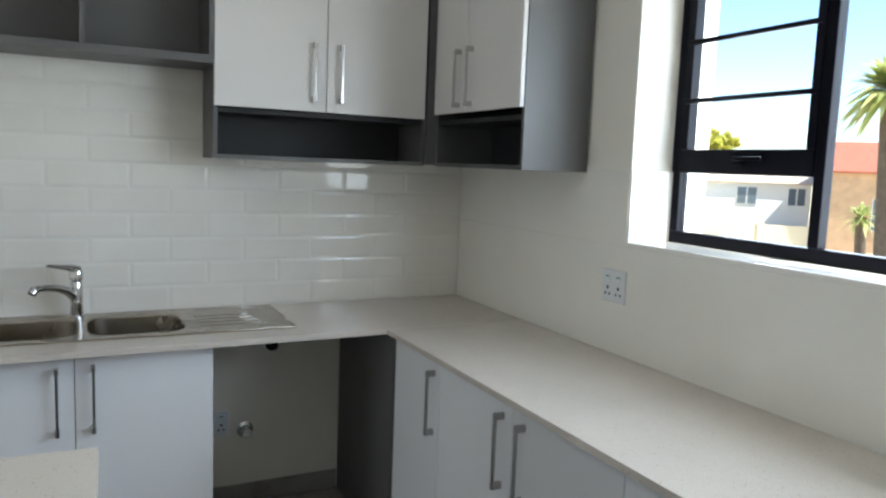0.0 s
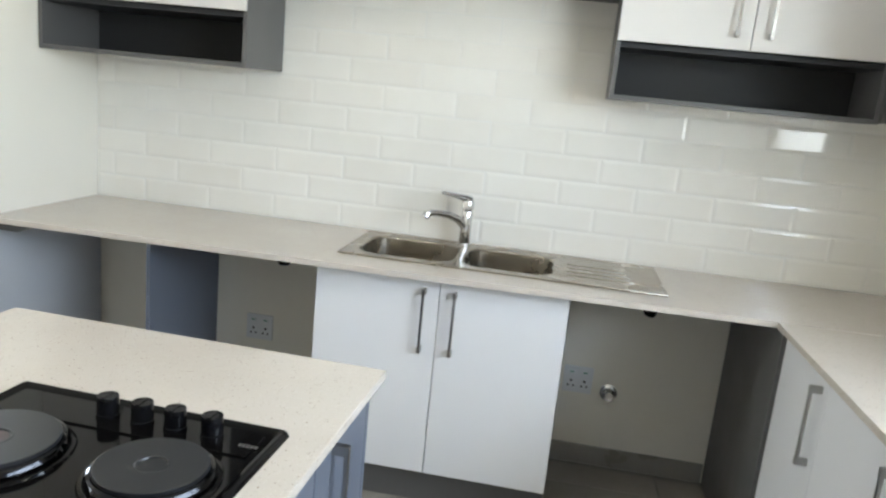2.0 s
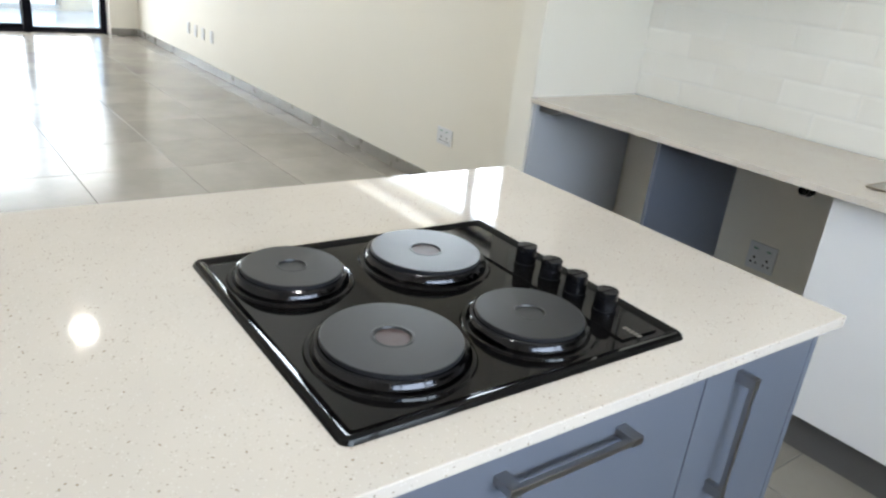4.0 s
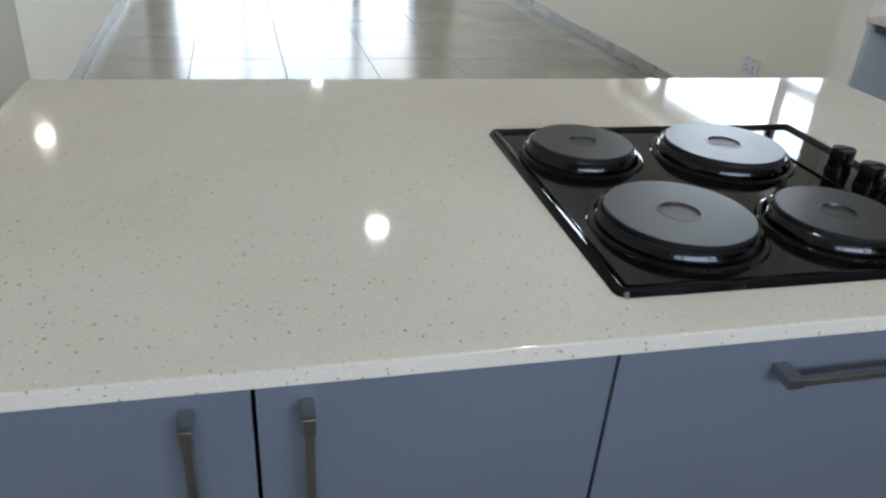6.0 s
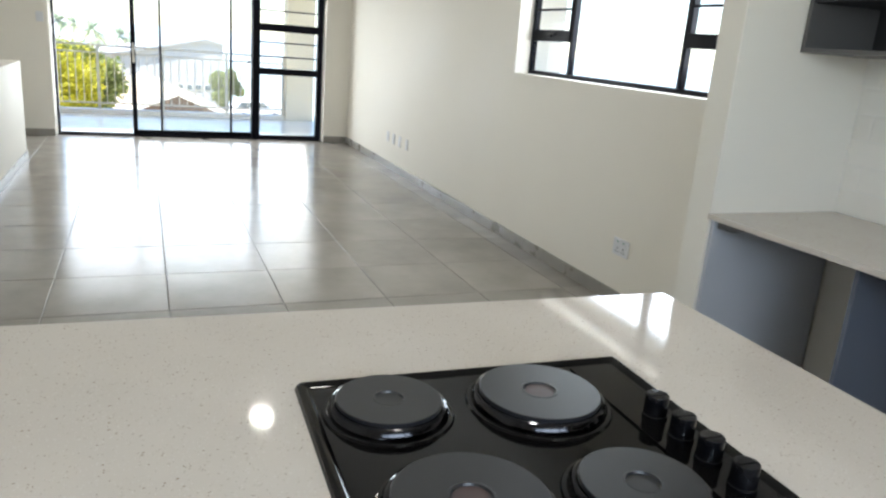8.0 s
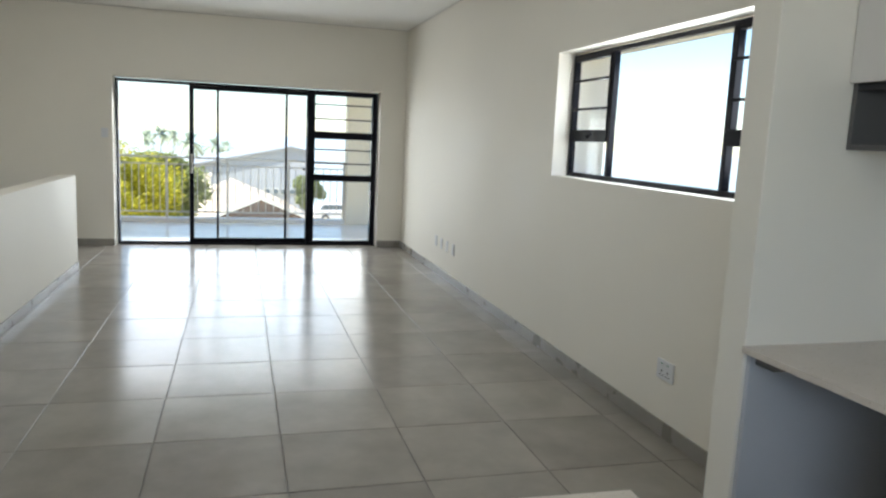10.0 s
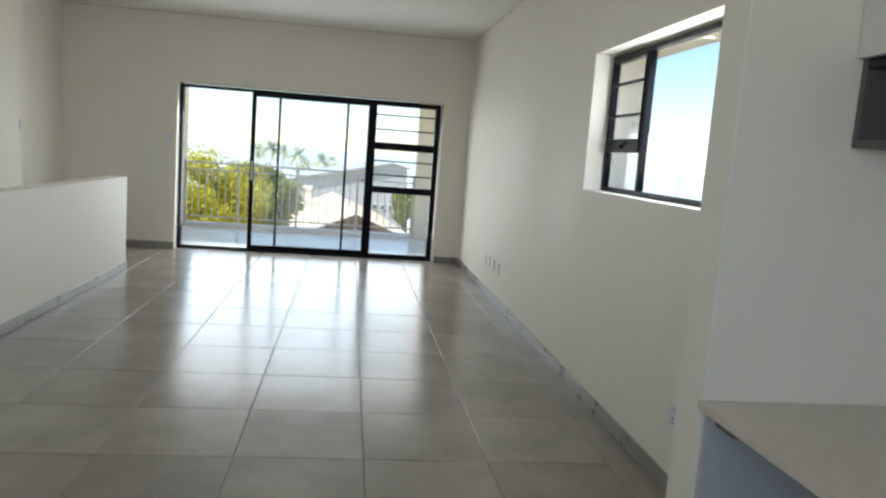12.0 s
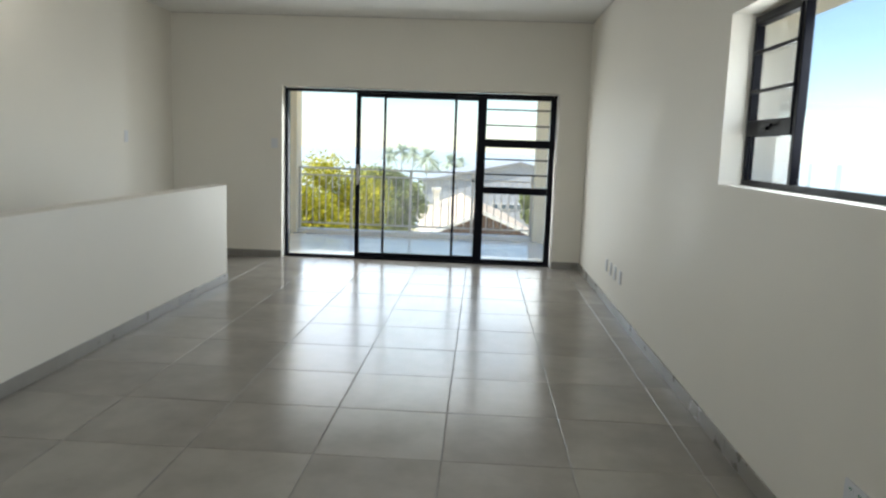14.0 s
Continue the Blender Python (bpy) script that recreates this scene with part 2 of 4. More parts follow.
# ---- the rooms ----
FAR, KIT, EAST, SOUTH, TOP = -9.45, 3.485, 1.84, -1.35, 2.89
NORTH = KIT - 0.012
WX0, WX1, WZ0, WZ1 = -4.53, -2.20, 1.262, 2.125      # window over the living room's long wall
EY0, EY1, EZ0, EZ1 = -0.09, 2.258, 1.288, 2.24       # window over the kitchen worktop
DY0, DY1, DZ1 = -0.162, 3.136, 2.074                 # sliding door

wall_living = setting("wall_north", boxes(
    (-9.75, WX0, NORTH, 3.87, -0.3, 3.1), (WX1, -1.61, NORTH, 3.87, -0.3, 3.1),
    (WX0, WX1, NORTH, 3.87, -0.3, WZ0), (WX0, WX1, NORTH, 3.87, WZ1, 3.1)), WALL, "long cream painted wall with a window", "wall")
wall_kitchen = setting("wall_kitchen", boxes((-1.61, 2.19, KIT + 0.012, 3.87, -0.3, 3.1)), WALL, "cream painted kitchen wall behind the tiles", "wall")
wall_pier = setting("wall_pier", boxes((-1.675, -1.55, 2.838, KIT + 0.007, 0, TOP), bevel=0.004), WALL, "short cream painted wall at the end of the worktop", "wall")
wall_west = setting("wall_west", boxes(
    (-9.75, FAR, -1.65, DY0, -0.3, 3.1), (-9.75, FAR, DY1, NORTH, -0.3, 3.1), (-9.75, FAR, DY0, DY1, DZ1, 3.1)), WALL, "cream painted end wall round the sliding door", "wall")
wall_east = setting("wall_east", boxes(
    (EAST, 2.19, -1.5, EY0, -0.3, 3.1), (EAST, 2.19, EY1, KIT + 0.012, -0.3, 3.1),
    (EAST, 2.19, EY0, EY1, -0.3, EZ0), (EAST, 2.19, EY0, EY1, EZ1, 3.1)), WALL, "cream painted kitchen wall with a window", "wall")
wall_south = setting("wall_south", boxes((-8.0, 2.19, -1.5, SOUTH, -0.3, 3.1), (-9.75, -8.0, -1.65, -1.5, -0.3, 3.1)), WALL, "plain cream painted wall with a step in it", "wall")
ceiling = setting("ceiling", boxes((-9.75, 2.19, -1.65, 3.87, TOP, 3.1)), CEIL, "plain white plastered ceiling", "ceiling")
half_wall = setting("half_wall", boxes((-7.82, -3.0, -0.42, -0.268, 0, 0.966), bevel=0.004), WALL, "low cream wall beside the stairs", "wall")
floor = setting("floor", boxes((-9.75, 2.19, -1.65, 3.87, -0.3, -0.004)), GROUT, "grey grouted floor under polished tiles", "floor")

# thin grey strip laid in to draw the shadow line along the ceiling
trim = setting("trim", boxes((FAR + 0.013, -1.68, NORTH - 0.012, NORTH - 0.001, TOP - 0.012, TOP - 0.001), (FAR + 0.001, FAR + 0.012, -1.49, NORTH - 0.013, TOP - 0.012, TOP - 0.001)), GALV, "thin grey strip standing in for the shadow line under the ceiling", "trim")


# ---- windows and the sliding door ----
def casement_window(name, m, width, label, h, bars, f=0.042, st=0.028):
    """Charcoal frame: two barred casements beside a fixed pane. Local x along the wall, y outwards, z up."""
    w = thing(name, m, label, "window")
    w["kind"] = "structure"
    d, c, k = 0.04, 0.575, 0.017
    part("window_frame", boxes((0, width, 0, d, 0, f), (0, width, 0, d, h - f, h), (0, f, 0, d, f, h - f), (width - f, width, 0, d, f, h - f),
                               (c - k, c + k, 0, d, f, h - f), (width - c - k, width - c + k, 0, d, f, h - f), bevel=0.003), FRAME, w)
    for x0, x1 in ((f, c - k), (width - c + k, width - f)):
        s = part("casement", boxes((x0, x1, -0.006, 0.035, 0.245, 0.325), (x0, x0 + st, -0.006, 0.035, 0.325, h - f), (x1 - st, x1, -0.006, 0.035, 0.325, h - f), (x0, x1, -0.006, 0.035, h - f - st, h - f), bevel=0.003), FRAME, w)
        for z in bars:
            part("glazing_bar", boxes((x0 + 0.002, x1 - 0.002, -0.010, 0.004, z - 0.008, z + 0.008), bevel=0.002), FRAME, s)
        hd = bmesh.new()
        box(hd, (x0 + x1) / 2 - 0.02, (x0 + x1) / 2 + 0.02, -0.022, -0.004, 0.272, 0.298, 0.003)
        box(hd, (x0 + x1) / 2 - 0.012, (x0 + x1) / 2 + 0.10, -0.034, -0.022, 0.288, 0.302, 0.004)
        part("handle", hd, FRAME, s)
        p = part("pane", boxes((x0, x1, 0.018, 0.022, 0.325, h - f)), GLASS, w)
        p.visible_shadow = False
        p = part("pane", boxes((x0, x1, 0.018, 0.022, f, 0.245)), GLASS, w)
        p.visible_shadow = False
    p = part("pane", boxes((c + k, width - c - k, 0.018, 0.022, f, h - f)), GLASS, w)
    p.visible_shadow = False
    return w


casement_window("window_1", pose(WX0, 3.59, WZ0 + 0.012), WX1 - WX0, "charcoal aluminium window with barred casements in a cream wall", 0.84, (0.464, 0.655), 0.030, 0.020)
casement_window("window_2", pose(2.02, EY1, EZ0 + 0.012, 0, 0, -90), EY1 - EY0, "charcoal aluminium window with barred casements over the worktop", 0.928, (0.488, 0.683))
setting("window_sill", boxes((EAST - 0.004, 2.07, EY0, EY1, EZ0 - 0.006, EZ0 + 0.012), bevel=0.003), WALL_TILE, "white tiled window sill above the worktop", "window sill")
setting("window_reveal", boxes((EAST - 0.004, 2.02, EY1 - 0.010, EY1, EZ0 + 0.012, 1.547)), WALL_TILE, "white tile lining the side of the window opening", "wall tile")
setting("window_ledge", boxes((WX0, WX1, NORTH + 0.002, 3.65, WZ0 - 0.002, WZ0 + 0.012)), WALL, "cream plastered window ledge", "window sill")

door = thing("door_1", pose(-9.62, 0, 0), "charcoal aluminium sliding door standing open to the balcony", "sliding door")
door["kind"] = "structure"
y0, y1, zt = -0.146, 3.12, 2.06
part("door_frame", boxes((-0.05, 0.05, y0, y1, zt - 0.035, zt), (-0.05, 0.05, y0, y0 + 0.028, 0.022, zt - 0.035), (-0.05, 0.05, y1 - 0.07, y1, 0.022, zt - 0.035), (-0.05, 0.05, 2.19, 2.29, 0.022, zt - 0.035), (-0.05, 0.05, 2.29, y1 - 0.07, zt - 0.065, zt - 0.035), bevel=0.003), FRAME, door)
part("door_track", boxes((-0.055, 0.055, y0, y1, 0.0, 0.022), (-0.03, -0.024, y0, 2.19, 0.022, 0.032), (0.024, 0.03, y0, 2.19, 0.022, 0.032), bevel=0.002), FRAME, door)
for nm, x, a, b, left, right in (("sliding_leaf", 0.022, 0.713, 1.934, 0.056, 0.030), ("sliding_leaf", -0.024, 1.043, 2.24, 0.030, 0.06)):
    leaf = part(nm, boxes((x - 0.016, x + 0.016, a, a + left, 0.034, zt - 0.037), (x - 0.016, x + 0.016, b - right, b, 0.034, zt - 0.037),
                          (x - 0.016, x + 0.016, a + left, b - right, 0.034, 0.085), (x - 0.016, x + 0.016, a + left, b - right, zt - 0.085, zt - 0.037), bevel=0.003), FRAME, door)
    p = part("pane", boxes((x - 0.003, x + 0.003, a + left, b - right, 0.085, zt - 0.085)), HAZY_GLASS, leaf)
    p.visible_shadow = False
    if x > 0:
        part("handle", boxes((x + 0.016, x + 0.034, a + 0.016, a + 0.042, 0.92, 1.16), bevel=0.004), GALV, leaf)
    else:
        part("handle", boxes((x + 0.016, x + 0.06, b - 0.10, b - 0.075, 1.0, 1.03), bevel=0.004), FRAME, leaf)
for z0, z1 in ((0.868, 0.954), (1.428, 1.526), (0.022, 0.06)):
    part("transom", boxes((-0.04, 0.046, 2.29, y1 - 0.07, z0, z1), bevel=0.003), FRAME, door)
for z in (1.104, 1.286, 1.691, 1.878):
    part("glazing_bar", boxes((0.008, 0.022, 2.29, y1 - 0.07, z - 0.009, z + 0.009), bevel=0.002), FRAME, door)
for z0, z1 in ((0.06, 0.868), (0.954, 1.428), (1.526, zt - 0.065)):
    p = part("pane", boxes((-0.003, 0.003, 2.29, y1 - 0.07, z0, z1)), HAZY_GLASS, door)
    p.visible_shadow = False


# ---- kitchen: worktops and cabinets ----
def slab_with_hole(rim, hx0, hx1, hy0, hy1, z0, z1):
    """One flat slab with a cut-out through it; the rim is given corner by corner."""
    bm = bmesh.new()
    cut = [(hx0, hy0), (hx1, hy0), (hx1, hy1), (hx0, hy1)]
    o1, i1, o0, i0 = ([bm.verts.new((*p, z)) for p in ps] for ps, z in ((rim, z1), (cut, z1), (rim, z0), (cut, z0)))
    for k in range(4):
        n = (k + 1) % 4
        for f in ((o1[k], o1[n], i1[n], i1[k]), (o0[k], i0[k], i0[n], o0[n]), (o0[k], o0[n], o1[n], o1[k]), (i0[k], i1[k], i1[n], i0[n])):
            bm.faces.new(f)
    return bm


solid("worktop", slab_with_hole([(-1.549, 2.828), (EAST - 0.006, 2.882), (EAST - 0.006, KIT), (-1.549, KIT)], -0.248, 0.522, 3.028, 3.388, 0.880, 0.90), QUARTZ, "off-white speckled quartz worktop along the tiled wall", "worktop")
solid("worktop", boxes((1.21, EAST - 0.006, -0.75, 2.868, 0.880, 0.90)), QUARTZ, "off-white speckled quartz worktop under the window", "worktop")


def handle_bar(parent, m, length=0.23, material=HANDLE):
    """A flat bow handle: local x along the bar, y out of the door."""
    bm = bmesh.new()
    box(bm, -length / 2 + 0.0195, length / 2 - 0.0195, 0.0235, 0.0322, -0.0046, 0.0046, 0.0008)
    for s in (-1, 1):
        box(bm, s * length / 2 - 0.010 * (1 + s), s * length / 2 + 0.010 * (1 - s), -0.001, 0.033, -0.0064, 0.0064, 0.0012)
    return part("handle", bm, material, parent, "", m)


UPRIGHT = Matrix.Rotation(radians(90), 4, "Y")        # bar stands upright, local y stays outwards


def base_unit(name, m, width, doors, front, label, depth=0.53, z0=0.14, z1=0.877, carcass=CARCASS, group="kitchen base cabinets", kick=True):
    """Base cabinet. Local x along its front, y into the wall, z up; the fronts stand at y = 0."""
    u = thing(name, m, label, "kitchen cabinet", group)
    t = 0.016
    part("body", boxes((0, t, 0.02, depth, z0, z1), (width - t, width, 0.02, depth, z0, z1), (t, width - t, 0.02, depth, z0, z0 + t), (t, width - t, depth - t, depth, z0 + t, z1)), carcass, u)
    if kick:
        part("plinth", boxes((0, width, 0.05, 0.066, 0, z0)), CARCASS, u)
    for a, b, hx in doors:
        d = part("door", boxes((a + 0.0015, b - 0.0015, 0, 0.018, z0, z1), bevel=0.0012), front, u)
        if hx is not None:
            handle_bar(d, Matrix.Translation((hx, 0, 0.721)) @ Matrix.Rotation(radians(180), 4, "Z") @ UPRIGHT)
    return u


base_unit("sink_cabinet", pose(-0.321, 2.93, 0), 0.89, [(0, 0.446, 0.393), (0.446, 0.89, 0.502)], WHITE_BOARD, "white gloss double-door cabinet under the sink")
base_unit("base_cabinet", pose(1.238, 2.845, 0, 0, 0, -90), 0.385, [(0, 0.385, 0.345)], WHITE_BOARD, "white gloss single-door corner base cabinet", depth=0.56)
base_unit("base_cabinet", pose(1.238, 2.46, 0, 0, 0, -90), 0.944, [(0, 0.472, 0.418), (0.472, 0.944, 0.530)], WHITE_BOARD, "white gloss double-door base cabinet under the worktop", depth=0.56)
base_unit("base_cabinet", pose(1.238, 1.516, 0, 0, 0, -90), 0.965, [(0, 0.4825, 0.43), (0.4825, 0.965, 0.535)], WHITE_BOARD, "white gloss double-door base cabinet under the worktop", depth=0.56)
base_unit("base_cabinet", pose(1.238, 0.55, 0, 0, 0, -90), 1.2, [(0, 0.6, 0.55), (0.6, 1.2, 0.65)], WHITE_BOARD, "white gloss double-door base cabinet under the worktop", depth=0.56)
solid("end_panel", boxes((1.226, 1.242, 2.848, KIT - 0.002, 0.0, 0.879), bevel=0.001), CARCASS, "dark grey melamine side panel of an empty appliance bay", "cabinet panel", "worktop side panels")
solid("end_panel", boxes((-0.974, -0.958, 2.93, KIT - 0.002, 0.0, 0.879), bevel=0.001), SLATE, "blue-grey melamine panel holding up the worktop", "cabinet panel", "worktop side panels")
solid("end_panel", boxes((-1.548, -1.532, 2.848, KIT - 0.002, 0.0, 0.879), bevel=0.001), SHADE_BOARD, "panel over the short wall's lower part, coloured blue-grey for its shade", "cabinet panel", "worktop side panels")
br = bmesh.new()
tri = [br.verts.new(v) for v in ((-1.531, 2.868, 0.879), (-1.531, 2.938, 0.879), (-1.531, 2.868, 0.846), (-1.37, 2.868, 0.879), (-1.37, 2.938, 0.879), (-1.45, 2.868, 0.846), (-1.45, 2.938, 0.846), (-1.531, 2.938, 0.846))]
bmesh.ops.convex_hull(br, input=tri)
solid("worktop_bracket", br, CARCASS, "dark grey corner bracket under the worktop end", "bracket")


def wall_unit(name, m, width, doors, label, d=0.272, z0=1.534, zn=1.728, gap=0.006):
    """Upper cabinet with an open niche under its doors. Local x along its front, y into the wall."""
    u = thing(name, m, label, "wall cabinet", "kitchen wall cabinets")
    t, z1 = 0.016, 2.46
    part("side_panel", boxes((0, t, 0.018, d, z0, z1), bevel=0.001), CARCASS, u)
    part("side_panel", boxes((width - t, width, 0.018, d, z0, z1), bevel=0.001), CARCASS, u)
    part("bottom_panel", boxes((t, width - t, 0.018, d, z0, z0 + t), bevel=0.001), CARCASS, u)
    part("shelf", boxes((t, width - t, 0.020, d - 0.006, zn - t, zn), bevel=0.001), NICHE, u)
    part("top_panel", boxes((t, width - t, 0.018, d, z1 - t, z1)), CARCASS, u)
    part("back_panel", boxes((t, width - t, d - 0.006, d, z0 + t, z1 - t)), NICHE, u, "back of the niche, darker than the sides")
    for a, b, hx in doors:
        dd = part("door", boxes((a + 0.0015, b - 0.0015, 0, 0.017, zn + gap, z1), bevel=0.0012), UPPER_BOARD, u)
        handle_bar(dd, Matrix.Translation((hx, 0, zn + 0.160)) @ Matrix.Rotation(radians(180), 4, "Z") @ UPRIGHT, material=BRIGHT_HANDLE)
    return u


wall_unit("wall_cabinet", pose(0.612, 3.205, 0), 0.893, [(0, 0.441, 0.386), (0.441, 0.883, 0.497)], "double-door wall cabinet, pale doors over an open grey niche")
wall_unit("wall_cabinet", pose(1.53, 3.20, 0, 0, 0, -90), 0.705, [(0.01, 0.293, 0.242), (0.293, 0.702, 0.342)], "corner wall cabinet with pale doors over an open grey niche", d=0.302, gap=0.026)
solid("corner_post", boxes((1.506, 1.56, 3.206, KIT - 0.009, 1.54, 2.46)), CARCASS, "grey filler strip in the cabinet corner", "cabinet panel")
wall_unit("wall_cabinet", pose(-1.547, 3.105, 0), 0.842, [(0, 0.421, 0.368), (0.421, 0.842, 0.474)], "deep double-door wall cabinet with a grey niche", d=0.372, z0=1.515, zn=1.708)

shelf = thing("open_shelf", pose(-0.703, 3.20, 0), "grey open shelf box with dividers over the sink", "shelf")
w = 1.314
part("bottom_panel", boxes((0, w, 0, 0.277, 1.888, 1.918), bevel=0.001), CARCASS, shelf)
part("top_panel", boxes((0, w, 0, 0.277, 2.43, 2.46)), CARCASS, shelf)
part("back_panel", boxes((0.002, w - 0.002, 0.268, 0.276, 1.918, 2.43)), CARCASS, shelf)
for x in (0.008, 0.446, 0.869, w - 0.008):
    part("divider", boxes((x - 0.008, x + 0.008, 0.004, 0.267, 1.918, 2.43)), CARCASS, shelf)


# ---- island ----
ISLAND = pose(-0.163, 1.3205, 0, 0, 0, -1.8)            # the island stands slightly askew
IX0, IX1, IY0, IY1, FX = -0.572, 0.319, -1.045, 0.626, 0.291
solid("island_worktop", boxes((IX0, IX1, IY0, IY1, 0.902, 0.922), bevel=0.002), QUARTZ, "off-white speckled quartz island worktop", "worktop", m=ISLAND)


def island_unit(y0, y1, doors, drawers, label):
    """Island cabinet facing the cook; its front stands at local x = FX."""
    u = thing("island_cabinet", ISLAND, label, "kitchen cabinet", "island cabinets")
    z0, z1, t = 0.14, 0.901, 0.016
    part("body", boxes((-0.30, FX - 0.02, y0, y0 + t, z0, z1), (-0.30, FX - 0.02, y1 - t, y1, z0, z1), (-0.30, FX - 0.02, y0 + t, y1 - t, z0, z0 + t), (-0.30, -0.284, y0 + t, y1 - t, z0 + t, z1)), SLATE, u)
    part("plinth", boxes((FX - 0.07, FX - 0.054, y0, y1, 0, z0)), CARCASS, u)
    part("back_panel", boxes((-0.318, -0.302, y0, y1, 0.0, 0.901), bevel=0.001), SLATE, u)
    for a, b, hy in doors:
        d = part("door", boxes((FX - 0.018, FX, a + 0.002, b - 0.002, z0, z1 - 0.004), bevel=0.0012), SLATE, u)
        handle_bar(d, Matrix.Translation((FX, hy, 0.750)) @ Matrix.Rotation(radians(-90), 4, "Z") @ UPRIGHT)
    for a, b, za, zb in drawers:
        d = part("drawer_front", boxes((FX - 0.018, FX, a + 0.002, b - 0.002, za, zb), bevel=0.0012), SLATE, u)
        handle_bar(d, Matrix.Translation((FX, (a + b) / 2 + 0.010, zb - 0.054)) @ Matrix.Rotation(radians(-90), 4, "Z"))
    return u


island_unit(-1.01, -0.290, [(-1.01, -0.658, -0.717), (-0.658, -0.290, -0.609)], [], "blue-grey double-door cabinet of the kitchen island")
island_unit(-0.290, 0.302, [], [(-0.290, 0.302, 0.515, 0.897), (-0.290, 0.302, 0.14, 0.511)], "blue-grey two-drawer cabinet under the hob")
end_unit = island_unit(0.302, 0.598, [(0.302, 0.598, 0.388)], [], "blue-grey single-door cabinet of the kitchen island")
part("end_panel", boxes((-0.318, FX, 0.5985, 0.6145, 0.0, 0.901), bevel=0.001), SLATE, end_unit)

# ---- hob ----
hob = thing("hob", ISLAND @ pose(-0.003, 0.003, 0.922), "black enamel electric hob with four solid plates", "hob")


def tray(bm, w, d, lip, h):
    """A pressed sheet: rolled outer lip round a slightly sunken, flat middle."""
    rows = [(0, 0.0), (0.003, h), (lip * 0.5, h + 0.003), (lip, h + 0.001), (lip + 0.006, h - 0.003)]
    rings, n = [], 6
    for inset, z in rows:
        r = max(0.014 - inset, 0.005)
        ring = []
        for cx, cy, a0 in ((w / 2 - inset - r, d / 2 - inset - r, 0), (-w / 2 + inset + r, d / 2 - inset - r, 90), (-w / 2 + inset + r, -d / 2 + inset + r, 180), (w / 2 - inset - r, -d / 2 + inset + r, 270)):
            for k in range(n):
                a = radians(a0 + 90 * k / (n - 1))
                ring.append(bm.verts.new((cx + r * math.cos(a), cy + r * math.sin(a), z)))
        rings.append(ring)
    for p, q in zip(rings, rings[1:]):
        for k in range(len(p)):
            bm.faces.new((p[k], p[(k + 1) % len(p)], q[(k + 1) % len(p)], q[k]))
    bm.faces.new(rings[-1])
    bm.faces.new(rings[0][::-1])
    return bm


DARK_STEEL = surface("dark_polished_steel", (0.030, 0.030, 0.033), 0.09, 1.0, vary=0.1, scale=20, relief=0.02, rough_vary=0.04)
part("tray", tray(bmesh.new(), 0.508, 0.570, 0.015, 0.0060), ENAMEL, hob)
part("control_strip", boxes((-0.222, 0.222, 0.178, 0.252, 0.0015, 0.0062), bevel=0.0010), ENAMEL, hob)
for x, y, r, dot in ((-0.141, -0.166, 0.076, False), (-0.122, 0.066, 0.092, True), (0.108, -0.138, 0.094, True), (0.128, 0.080, 0.079, False)):
    hp = part("hotplate", lathe(bmesh.new(), [(r, 0.016), (r, 0.0255), (r - 0.0012, 0.0265), (r * 0.31, 0.0262), (r * 0.30, 0.0266), (r * 0.27, 0.0266), (r * 0.255, 0.0240)], 56), PLATE, hob, "cast iron hotplate with a sunken centre", pose(x, y, 0))
    part("trim_ring", lathe(bmesh.new(), [(r + 0.0125, 0.0035), (r + 0.0120, 0.0095), (r + 0.0100, 0.0150), (r + 0.0070, 0.0195), (r + 0.0035, 0.0212), (r + 0.0005, 0.0205)], 56), DARK_STEEL, hp, "dark polished trim ring")
    part("collar", lathe(bmesh.new(), [(r + 0.020, 0.0030), (r + 0.018, 0.0062), (r + 0.012, 0.0075)], 56), ENAMEL, hp)
    if dot:
        part("red_dot", lathe(bmesh.new(), [(r * 0.24, 0.0236), (r * 0.24, 0.0246)], 32), RED_DOT, hp, "faded red dot")
for x in (-0.044, 0.019, 0.078, 0.143):
    kb = part("knob", lathe(bmesh.new(), [(0.0190, 0.0060), (0.0190, 0.011), (0.0178, 0.012), (0.0172, 0.0405), (0.0168, 0.0415), (0.0110, 0.0419)], 30), KNOB, hob, "", pose(x, 0.222, 0))
    part("grip", boxes((-0.0032, 0.0032, -0.0150, 0.0150, 0.0416, 0.0429), bevel=0.0004), KNOB, kb)
bd = bmesh.new()
for k in range(5):
    box(bd, 0.196 + k * 0.0066, 0.2005 + k * 0.0066, 0.206, 0.214, 0.0061, 0.0066)
part("badge", bd, HANDLE, hob, "small pale maker's badge")

# ---- sink and tap ----
sink = thing("kitchen_sink", pose(0, 0, 0.90), "stainless steel double-bowl sink with a ribbed drainer", "sink")


